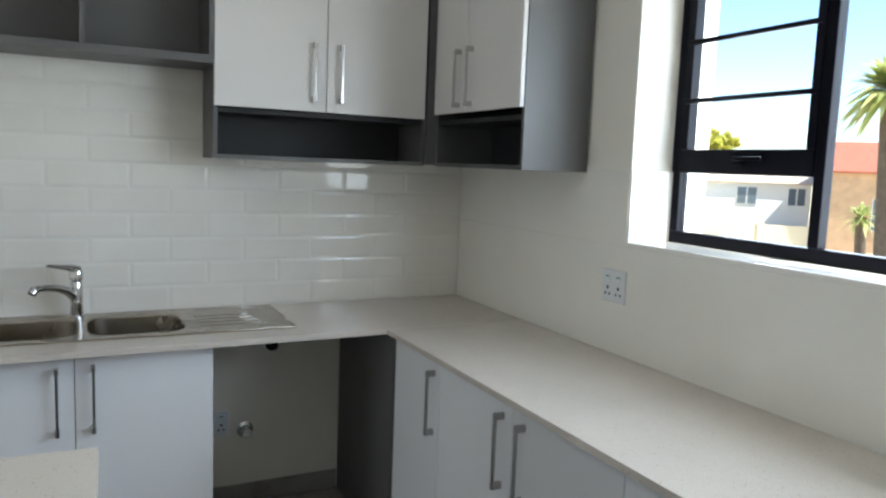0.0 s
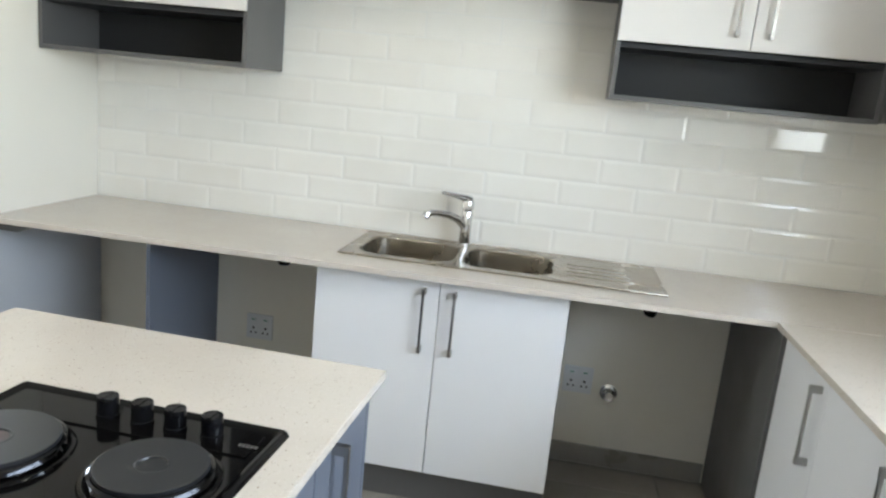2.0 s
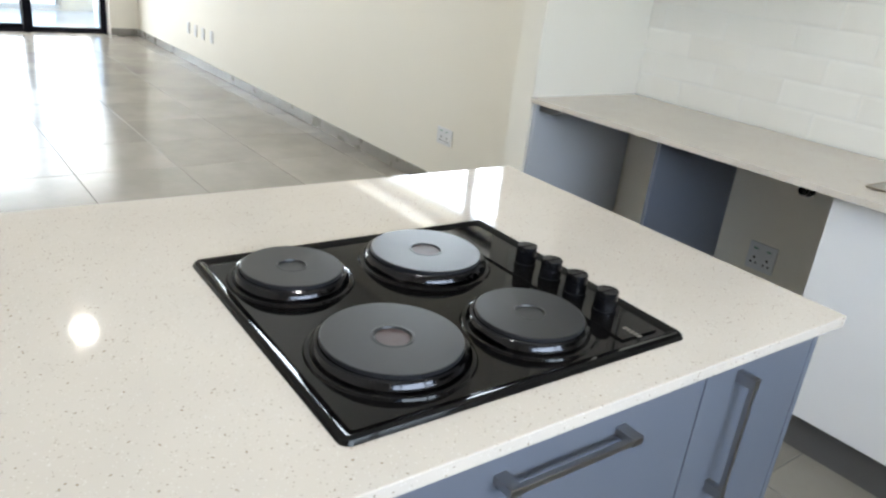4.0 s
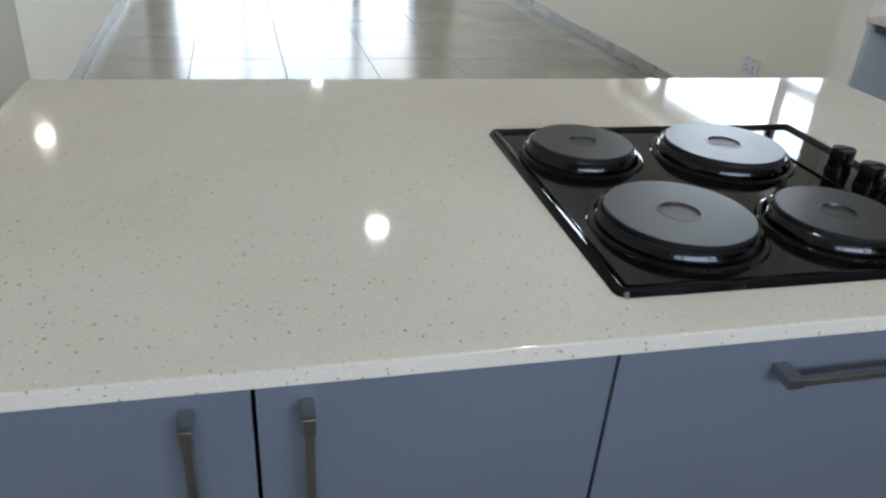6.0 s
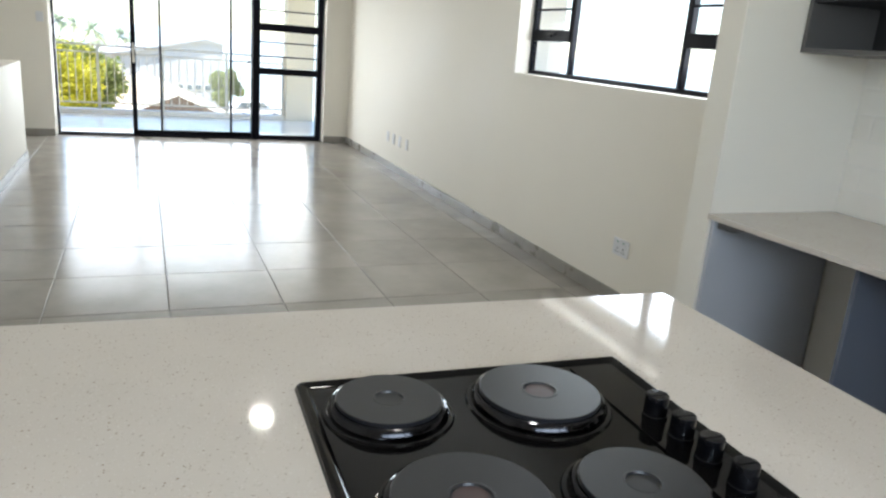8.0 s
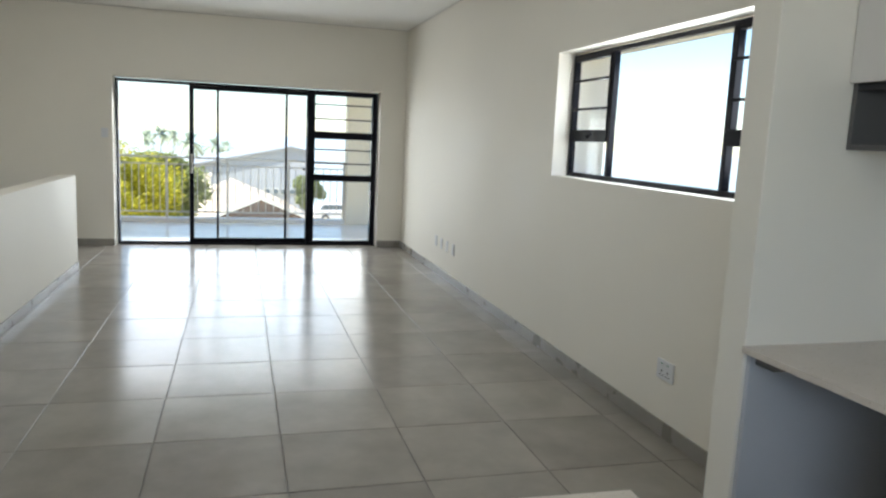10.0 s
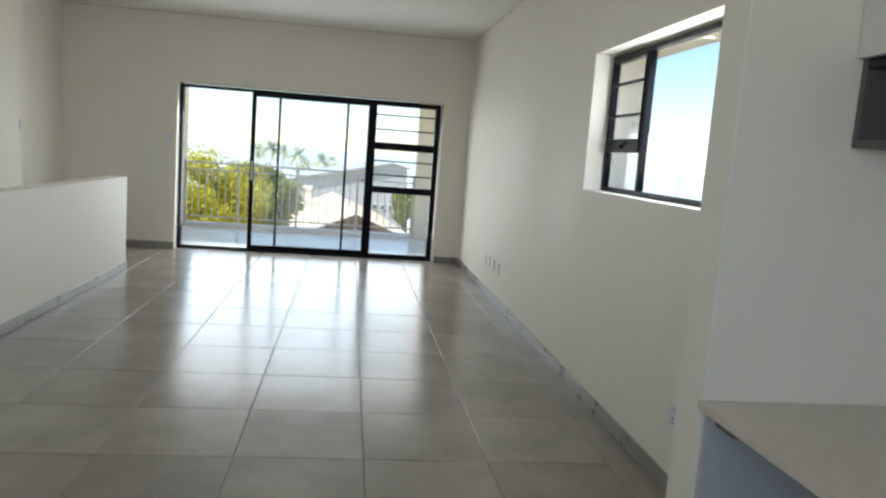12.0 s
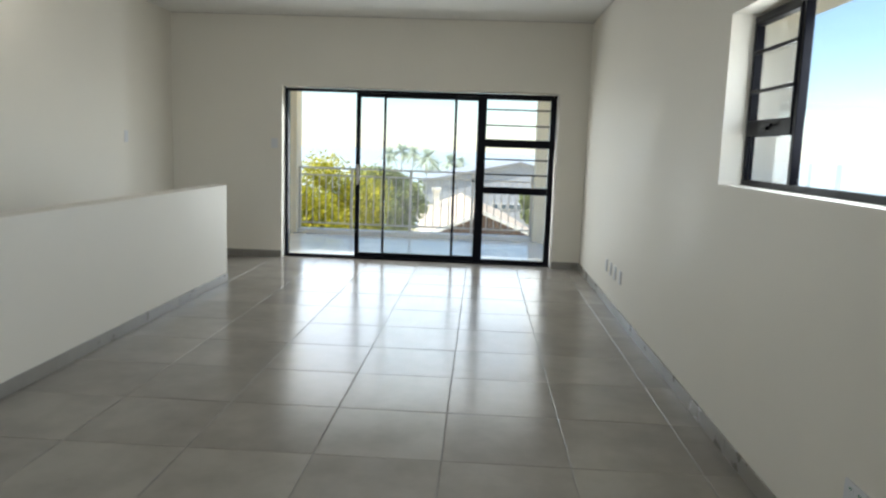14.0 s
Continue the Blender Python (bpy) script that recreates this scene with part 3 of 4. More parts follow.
def bowl_cell(bm, x0, x1, y0, y1, bx0, bx1, by0, by1, r=0.075, deep=0.15):
    """A piece of the deck with a rounded bowl pressed into it."""
    def loop(inset, z, rad):
        pts = []
        for cx, cy, a0 in ((bx1 - inset - rad, by1 - inset - rad, 0), (bx0 + inset + rad, by1 - inset - rad, 90), (bx0 + inset + rad, by0 + inset + rad, 180), (bx1 - inset - rad, by0 + inset + rad, 270)):
            for k in range(8):
                a = radians(a0 + 90 * k / 7)
                pts.append((cx + rad * math.cos(a), cy + rad * math.sin(a), z))
        return [bm.verts.new(p) for p in pts]
    lips = [loop(-0.008, 0.006, r + 0.008), loop(-0.003, 0.0045, r + 0.003), loop(0, 0.0, r), loop(0.010, -deep + 0.03, r - 0.010), loop(0.022, -deep + 0.006, r - 0.02), loop(0.045, -deep, r - 0.035)]
    cx, cy = (bx0 + bx1) / 2, (by0 + by1) / 2
    outer = []
    for k, v in enumerate(lips[0]):
        q = k // 8
        if k % 8 in (3, 4):
            px, py = (x1, x0, x0, x1)[q], (y1, y1, y0, y0)[q]
        elif (k % 8 < 3) == (q % 2 == 0):
            px, py = (x1 if q in (0, 3) else x0), v.co.y
        else:
            px, py = v.co.x, (y1 if q in (0, 1) else y0)
        outer.append(bm.verts.new((px, py, 0.006)))
    rings = [outer] + lips
    for a, b in zip(rings, rings[1:]):
        for k in range(len(a)):
            n = (k + 1) % len(a)
            vs = [a[k], a[n], b[n], b[k]]
            if (a[k].co - a[n].co).length > 1e-6:
                bm.faces.new(vs)
            else:
                bm.faces.new((a[k], b[n], b[k]))
    bm.faces.new(lips[-1])
    return cx, cy


deck = bmesh.new()
X0, XM, XD, X1, Y0, Y1 = -0.268, 0.150, 0.511, 0.886, 2.998, 3.424
bowl_cell(deck, X0, XM, Y0, Y1, -0.222, 0.132, 3.052, 3.362)
bowl_cell(deck, XM, XD, Y0, Y1, 0.168, 0.496, 3.052, 3.362)
vs = [deck.verts.new((x, y, 0.006)) for x, y in ((XD, Y0), (X1, Y0), (X1, Y1), (XD, Y1))]
deck.faces.new(vs)
part("deck", deck, STEEL, sink, "brushed stainless steel")
part("rim", boxes((X0 - 0.003, X1 + 0.003, Y0 - 0.003, Y0 + 0.003, 0.0002, 0.0072), (X0 - 0.003, X1 + 0.003, Y1 - 0.003, Y1 + 0.003, 0.0002, 0.0072),
                  (X0 - 0.003, X0 + 0.003, Y0 + 0.003, Y1 - 0.003, 0.0002, 0.0072), (X1 - 0.003, X1 + 0.003, Y0 + 0.003, Y1 - 0.003, 0.0002, 0.0072), bevel=0.0015), STEEL, sink)
for k in range(4):
    part("drainer_rib", boxes((0.55, 0.79 - 0.012 * k, 3.105 + k * 0.058, 3.132 + k * 0.058, 0.0052, 0.0078), bevel=0.0012), STEEL, sink)
for x in (-0.045, 0.332):
    part("waste", lathe(bmesh.new(), [(0.043, -0.1499), (0.043, -0.1475), (0.036, -0.1468), (0.030, -0.149)], 28), CHROME, sink, "", pose(x, 3.207, 0))

tap = thing("mixer_tap", pose(0.134, 3.394, 0.906), "chrome single-lever mixer tap behind the sink", "tap")
part("base", lathe(bmesh.new(), [(0.027, 0.0), (0.027, 0.006), (0.0225, 0.012)], 32), CHROME, tap)
part("body", lathe(bmesh.new(), [(0.0245, 0.010), (0.0235, 0.06), (0.0225, 0.135), (0.0205, 0.140), (0.0250, 0.146), (0.0252, 0.174), (0.0215, 0.184), (0.0120, 0.189)], 32), CHROME, tap)
sp = [(-0.008, -0.008, 0.080), (-0.032, -0.034, 0.108), (-0.066, -0.068, 0.126), (-0.104, -0.104, 0.134), (-0.128, -0.126, 0.134)]
part("spout", tube(bmesh.new(), sp, [0.0175, 0.0160, 0.0140, 0.0125, 0.0125], 20), CHROME, tap)
part("nozzle", tube(bmesh.new(), [(-0.122, -0.121, 0.136), (-0.136, -0.134, 0.131), (-0.143, -0.141, 0.118)], [0.0140, 0.0160, 0.0150], 20), CHROME, tap)
part("lever", tube(bmesh.new(), [(0.004, 0.003, 0.182), (-0.014, -0.012, 0.192), (-0.052, -0.042, 0.201), (-0.096, -0.076, 0.211)], [0.0190, 0.0150, 0.0100, 0.0065], 18), CHROME, tap)

# ---- sockets, switches, pipes ----
GREEN = surface("green_switch_mark", (0.10, 0.28, 0.20), 0.5)


def socket(m, label, w=0.122, h=0.116, group="wall sockets"):
    """Double socket. Local x along the wall, y out of it, z up from its middle."""
    s = thing("wall_socket", m, label, "socket", group)
    part("plate", boxes((-w / 2, w / 2, 0.0, 0.009, -h / 2, h / 2), bevel=0.003), PLASTIC, s)
    for k in (-1, 1):
        sw = part("switch", boxes((k * 0.028 - 0.014, k * 0.028 + 0.014, 0.0085, 0.0125, 0.018, 0.040), bevel=0.0015), PLASTIC, s)
        part("mark", boxes((k * 0.028 - 0.009, k * 0.028 + 0.009, 0.0124, 0.0129, 0.031, 0.037)), GREEN, sw)
        for dx, dz, r in ((0, -0.006, 0.0058), (-0.011, -0.028, 0.0047), (0.011, -0.028, 0.0047)):
            part("pin_hole", cyl(bmesh.new(), r, r, 0.0085, 0.0094, 14, pose(k * 0.028 + dx, 0, dz, -90)), SLOT, s)
    return s


socket(pose(EAST - 0.006, 2.298, 1.139, 0, 0, 90), "white double socket on the tiled wall above the worktop")
socket(pose(-0.757, KIT + 0.012, 0.392, 0, 0, 180), "white double socket in the bay under the worktop")
socket(pose(0.664, KIT + 0.012, 0.375, 0, 0, 180), "white double socket in the appliance bay")
socket(pose(-2.905, NORTH, 0.352, 0, 0, 180), "white double socket low on the long wall", 0.150, 0.105)


def wall_plate(m, label, w, h, name="wall_plate", cat="socket"):
    s = thing(name, m, label, cat, "plates on the walls")
    part("plate", boxes((-w / 2, w / 2, 0, 0.009, -h / 2, h / 2), bevel=0.003), PLASTIC, s)
    part("insert", boxes((-w / 4, w / 4, 0.0086, 0.012, -h / 4, h / 4), bevel=0.0015), PLASTIC, s)
    return s


for x in (-7.56, -7.34, -7.12, -6.88):
    wall_plate(pose(x, NORTH, 0.362, 0, 0, 180), "narrow white media plate low on the long wall", 0.075, 0.115)
wall_plate(pose(FAR, -0.25, 1.388, 0, 0, -90), "white light switch beside the sliding door", 0.08, 0.115, "light_switch", "switch")
wall_plate(pose(-7.96, SOUTH, 1.41), "white light switch at the corner of the wall", 0.075, 0.115, "light_switch", "switch")


def pipe_stub(m, label, r, material, chrome=False):
    s = thing("water_outlet", m, label, "pipe", "pipes in the bays")
    part("flange", lathe(bmesh.new(), [(r * 1.5, 0), (r * 1.5, 0.004), (r * 1.2, 0.008), (r, 0.009)], 28), CHROME if chrome else material, s)
    part("spigot", lathe(bmesh.new(), [(r, 0.008), (r, 0.045), (r * 0.8, 0.05), (r * 0.75, 0.04)], 24), material, s)
    return s


pipe_stub(pose(-0.655, KIT + 0.012, 0.719, 90), "black capped water outlet under the worktop", 0.020, KNOB)
pipe_stub(pose(0.912, KIT + 0.012, 0.716, 90), "black capped water outlet under the worktop", 0.020, KNOB)
pipe_stub(pose(0.796, KIT + 0.012, 0.334, 90), "chrome waste outlet in the appliance bay", 0.024, CHROME, True)

# ---- lamps ----
LENS = emitter("lamp_lens", (1.0, 0.94, 0.84), 45.0)


def downlight(x, y):
    u = thing("ceiling_light", pose(x, y, TOP, 180), "round white ceiling light, switched on", "ceiling light", "ceiling lights")
    rim = lathe(bmesh.new(), [(0.060, 0.002), (0.062, 0.007), (0.074, 0.009), (0.080, 0.006), (0.081, 0.0)], 40)
    bmesh.ops.delete(rim, geom=[fc for fc in rim.faces if len(fc.verts) > 4], context="FACES")
    part("rim", rim, PLASTIC, u)
    part("lens", lathe(bmesh.new(), [(0.0595, 0.001), (0.0595, 0.005)], 40), LENS, u, "glowing diffuser")


for x, y in ((-0.55, 1.5), (-3.87, 1.515), (-7.65, 1.49), (-5.94, -1.0)):
    downlight(x, y)

# ---- balcony ----
balcony = setting("balcony_floor", boxes((-12.45, -9.75, -1.65, 3.87, -0.3, -0.03)), BALCONY_TILE, "pale tiled balcony floor", "balcony floor")
setting("balcony_kerb", boxes((-12.45, -12.18, -0.66, 3.09, -0.03, 0.035), bevel=0.004), CEIL, "white upstand at the edge of the balcony", "kerb")
# added wall, out of view: blocks direct sun, white to bounce skylight
setting("balcony_sun_block", boxes((-12.11, -9.75, -1.65, -1.45, -0.03, 2.7)), CEIL, "unseen white wall added to keep the sun off the balcony floor", "wall")
setting("column_1", boxes((-12.45, -12.12, -1.1, -0.66, -0.03, 2.5), bevel=0.005), RENDER_OUT, "cream rendered balcony column", "column")
setting("column_2", boxes((-12.45, -12.12, 3.09, 3.55, -0.03, 2.5), bevel=0.005), RENDER_OUT, "cream rendered balcony column", "column")
setting("balcony_roof", boxes((-12.6, -9.75, -1.65, 3.87, 2.7, 3.1), (-12.6, -12.12, -1.65, 3.87, 2.5, 2.7)), CEIL, "white balcony roof slab with its edge beam", "roof")
rail = thing("balcony_railing", pose(-12.28, 0, 0.035), "galvanised steel railing along the balcony edge", "railing")
posts = (-0.64, 0.197, 1.141, 2.128, 3.060)
part("top_rail", boxes((-0.025, 0.025, -0.66, 3.09, 0.965, 0.995), bevel=0.006), GALV, rail)
for a, b in zip(posts, posts[1:]):
    part("upper_rail", boxes((-0.010, 0.010, a + 0.02, b - 0.02, 0.855, 0.880), bevel=0.003), GALV, rail)
    part("bottom_rail", boxes((-0.010, 0.010, a + 0.02, b - 0.02, 0.085, 0.110), bevel=0.003), GALV, rail)
    n = 8
    for k in range(1, n):
        y = a + (b - a) * k / n
        part("baluster", boxes((-0.007, 0.007, y - 0.007, y + 0.007, 0.110, 0.855)), GALV, rail)
for y in posts:
    part("post", boxes((-0.020, 0.020, y - 0.020, y + 0.020, 0.004, 0.965), (-0.04, 0.04, y - 0.014, y + 0.014, 0.0, 0.008), bevel=0.002), GALV, rail)


# ---- outdoors ----
def ground_material():
    m, t, b = mat("dry_ground")
    big, fine = noise_tex(t, 0.06, 6.0), noise_tex(t, 1.5, 8.0, 0.7)
    mix = t.nodes.new("ShaderNodeMath")
    mix.operation, mix.inputs[1].default_value = "MULTIPLY_ADD", 0.5
    t.links.new(fine.outputs[0], mix.inputs[0])
    t.links.new(big.outputs[0], mix.inputs[2])
    t.links.new(ramp(t, mix.outputs[0], [(0.48, (0.17, 0.18, 0.06)), (0.62, (0.45, 0.37, 0.19)), (0.95, (0.58, 0.49, 0.32))]), b.inputs["Base Color"])
    b.inputs["Roughness"].default_value = 0.95
    bump(t, fine.outputs[0], 0.4, 0.1, b)
    return m


def leaf_material(name, lo, hi):
    m, t, b = mat(name)
    g = t.nodes.new("ShaderNodeNewGeometry")
    t.links.new(ramp(t, g.outputs["Random Per Island"], [(0.0, lo), (1.0, hi)]), b.inputs["Base Color"])
    b.inputs["Roughness"].default_value = 0.55
    tr, mx = t.nodes.new("ShaderNodeBsdfTranslucent"), t.nodes.new("ShaderNodeMixShader")
    mx.inputs[0].default_value = 0.4
    t.links.new(b.inputs["Base Color"].links[0].from_socket, tr.inputs[0])
    t.links.new(b.outputs[0], mx.inputs[1])
    t.links.new(tr.outputs[0], mx.inputs[2])
    t.links.new(mx.outputs[0], t.nodes["Material Output"].inputs[0])
    return m


GROUND = ground_material()
SEA = surface("sea_water", (0.43, 0.49, 0.50), 0.5, vary=0.15, scale=0.02, grain=0.4, relief=0.3)
LEAF = leaf_material("sunlit_leaf", (0.28, 0.30, 0.03), (0.72, 0.64, 0.07))
PALM = leaf_material("palm_leaf", (0.27, 0.33, 0.09), (0.60, 0.58, 0.24))
DULL_LEAF = leaf_material("dull_leaf", (0.20, 0.25, 0.09), (0.42, 0.45, 0.18))
# far palms: distance haze is put into their paler leaf and bark colours
FAR_PALM = leaf_material("hazed_palm_leaf", (0.48, 0.55, 0.45), (0.66, 0.71, 0.58))
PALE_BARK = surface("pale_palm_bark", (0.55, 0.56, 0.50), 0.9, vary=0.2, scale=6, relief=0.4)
BARK = surface("bark", (0.14, 0.10, 0.07), 0.9, vary=0.3, scale=10, relief=0.6)
WHITE_OUT = surface("white_render", (0.80, 0.77, 0.70), 0.9, vary=0.05, scale=0.5, relief=0.3)
YELLOW_OUT = surface("yellow_render", (0.70, 0.60, 0.42), 0.9, vary=0.1, scale=0.5, relief=0.3)
BRICK_OUT = surface("orange_brick_wall", (0.60, 0.38, 0.22), 0.9, vary=0.2, scale=1.5, relief=0.4)
RED_ROOF = surface("red_roof_tile", (0.40, 0.11, 0.06), 0.8, vary=0.2, scale=2.0, relief=0.5)
PALE_ROOF = surface("pale_pink_roof", (0.56, 0.45, 0.34), 0.8, vary=0.12, scale=1.2, relief=0.5)
GREY_ROOF = surface("grey_sheet_roof", (0.33, 0.345, 0.37), 0.6, vary=0.08, scale=0.4, relief=0.2)
GREY_WALL = surface("grey_plaster", (0.40, 0.41, 0.43), 0.8, vary=0.06, scale=0.8, relief=0.2)
BROWN_WALL = surface("brown_boards", (0.17, 0.115, 0.085), 0.8, vary=0.2, scale=3, relief=0.4)
DARK_PANE = surface("dark_pane", (0.12, 0.15, 0.17), 0.15, vary=0.2)


def drop(x, y):
    """The land falls away to the sea on the west and north."""
    d, a = math.hypot(x + 4, y - 1), math.degrees(math.atan2(x + 4, y - 1))
    w = 1.0 if a < -30 else max(0.0, 1 - (a + 30) / 50)
    w *= 1.0 if a > -170 else max(0.0, (a + 180) / 10)
    s = min(1.0, max(0.0, (d - 14) / 200))
    return -3.2 - 20 * w * s * s * (3 - 2 * s)


gb = bmesh.new()
rings = []
for r in (0.5, 4, 8, 12, 16, 22, 30, 40, 55, 75, 100, 130, 170, 214, 235, 300, 600, 1500, 4500):
    rings.append([gb.verts.new((-4 + r * math.sin(2 * math.pi * k / 72), 1 + r * math.cos(2 * math.pi * k / 72), drop(-4 + r * math.sin(2 * math.pi * k / 72), 1 + r * math.cos(2 * math.pi * k / 72)) - (2.0 if r > 234 else 0) * (1 if drop(-4 + r * math.sin(2 * math.pi * k / 72), 1 + r * math.cos(2 * math.pi * k / 72)) < -15 else 0))) for k in range(72)])
for a, b in zip(rings, rings[1:]):
    for k in range(72):
        gb.faces.new((a[k], a[(k + 1) % 72], b[(k + 1) % 72], b[k]))
gb.faces.new(rings[0])
setting("ground", gb, GROUND, "dry grass and sand sloping down to the sea", "ground")
sb = bmesh.new()
bmesh.ops.create_grid(sb, x_segments=4, y_segments=4, size=4600)
solid("water", sb, SEA, "pale blue-green sea out to the horizon", "sea", kind="structure", m=pose(-4, 0, -23.6))


def leaf_cloud(bm, centre, radii, count, size, rng, shell=0.5, lumps=90):
    """Many small leaf blades gathered in uneven clumps."""
    clumps = []
    for _ in range(lumps):
        d = Vector((rng.gauss(0, 1), rng.gauss(0, 1), rng.gauss(0, 1))).normalized()
        k = rng.uniform(shell, 1.0)
        clumps.append((Vector(centre) + Vector([d[i] * radii[i] * k for i in range(3)]), rng.uniform(0.22, 0.42) * min(radii)))
    for _ in range(count):
        c, r = clumps[rng.randrange(len(clumps))]
        p = c + Vector((rng.gauss(0, 1), rng.gauss(0, 1), rng.gauss(0, 0.8))).normalized() * r * rng.uniform(0.3, 1.0)
        a = Vector((rng.gauss(0, 1), rng.gauss(0, 1), rng.gauss(0, 0.5))).normalized()
        b = a.orthogonal().normalized()
        s = size * rng.uniform(0.6, 1.4)
        bm.faces.new([bm.verts.new(p + q) for q in (-a * s, b * s * 0.45, a * s, -b * s * 0.45)])
    return clumps


def tree(x, y, z, centre, radii, count, size, label, seed, leaf=None, lumps=140):
    rng = random.Random(seed)
    u = thing("tree", pose(x, y, z), label, "tree")
    cb = bmesh.new()
    clumps = leaf_cloud(cb, centre, radii, count, size, rng, lumps=lumps)
    part("crown", cb, leaf or LEAF, u)
    tb = bmesh.new()
    tube(tb, [(0, 0, -0.2), (0.1, 0.05, centre[2] * 0.4), (centre[0] * 0.6, centre[1] * 0.6, centre[2] * 0.9)], [0.24, 0.19, 0.12], 10)
    for c, r in clumps[:14]:
        tube(tb, [(0.1, 0.05, centre[2] * 0.45), (c * 0.6) + Vector((0, 0, centre[2] * 0.2)), c], [0.10, 0.06, 0.02], 6)
    part("trunk", tb, BARK, u)
    return u


tree(-18.8, -2.25, -3.3, (0, 0, 2.0), (2.2, 2.2, 2.05), 200000, 0.046, "large bright green leafy tree beyond the balcony", 3)
tree(-27.5, -1.35, -3.7, (0, 0, 3.0), (1.3, 1.4, 1.3), 40000, 0.075, "dull green leafy tree behind the bright one", 6, DULL_LEAF)
tree(-54.0, 6.2, drop(-54, 6.2), (0, 0, 2.3), (1.2, 1.1, 1.6), 14000, 0.10, "bushy dull green tree beside the hall", 5, DULL_LEAF, 26)


def palm(x, y, ground, height, spread, fronds, label, seed, group="", leaf=PALM, bark=BARK, girth=1.0):
    """Trunk and arching fronds, each a rib with blades along both sides."""
    rng = random.Random(seed)
    u = thing("palm_tree", pose(x, y, ground), label, "palm tree", group)
    part("trunk", tube(bmesh.new(), [(0, 0, -0.2), (0.04 * height, 0, height * 0.5), (0.02 * height, 0.02 * height, height)], [0.035 * height * girth, 0.026 * height * girth, 0.022 * height * girth], 10), bark, u)
    cb = bmesh.new()
    top = Vector((0.02 * height, 0.02 * height, height))
    for k in range(fronds):
        a, e = rng.uniform(0, 2 * math.pi), rng.uniform(-0.5, 1.3)
        d = Vector((math.cos(a) * math.cos(e), math.sin(a) * math.cos(e), math.sin(e)))
        L = spread * rng.uniform(0.75, 1.1)
        side = d.cross(Vector((0, 0, 1))).normalized() if abs(d.z) < 0.98 else Vector((1, 0, 0))
        pts = [top + d * L * s - Vector((0, 0, 0.42 * L * s * s)) for s in (0.08, 0.35, 0.65, 1.0)]
        for i, (p, q) in enumerate(zip(pts, pts[1:])):
            w0, w1 = L * (0.045, 0.075, 0.05)[i], L * (0.075, 0.05, 0.004)[i]
            cb.faces.new([cb.verts.new(v) for v in (p - side * w0, p + side * w0, q + side * w1, q - side * w1)])
    part("crown", cb, leaf, u)
    return u


palm(12.3, 8.05, -3.2, 6.3, 1.0, 170, "spiky green palm growing outside the kitchen window", 11)
palm(12.9, 8.75, -3.2, 4.1, 0.5, 60, "short spiky palm beside the taller one", 12)
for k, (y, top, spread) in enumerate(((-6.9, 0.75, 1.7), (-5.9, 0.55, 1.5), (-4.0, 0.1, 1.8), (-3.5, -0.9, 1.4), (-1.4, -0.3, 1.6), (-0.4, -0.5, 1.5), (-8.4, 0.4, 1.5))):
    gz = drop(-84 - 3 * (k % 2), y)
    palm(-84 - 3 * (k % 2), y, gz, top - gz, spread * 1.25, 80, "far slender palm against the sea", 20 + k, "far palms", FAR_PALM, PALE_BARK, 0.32)


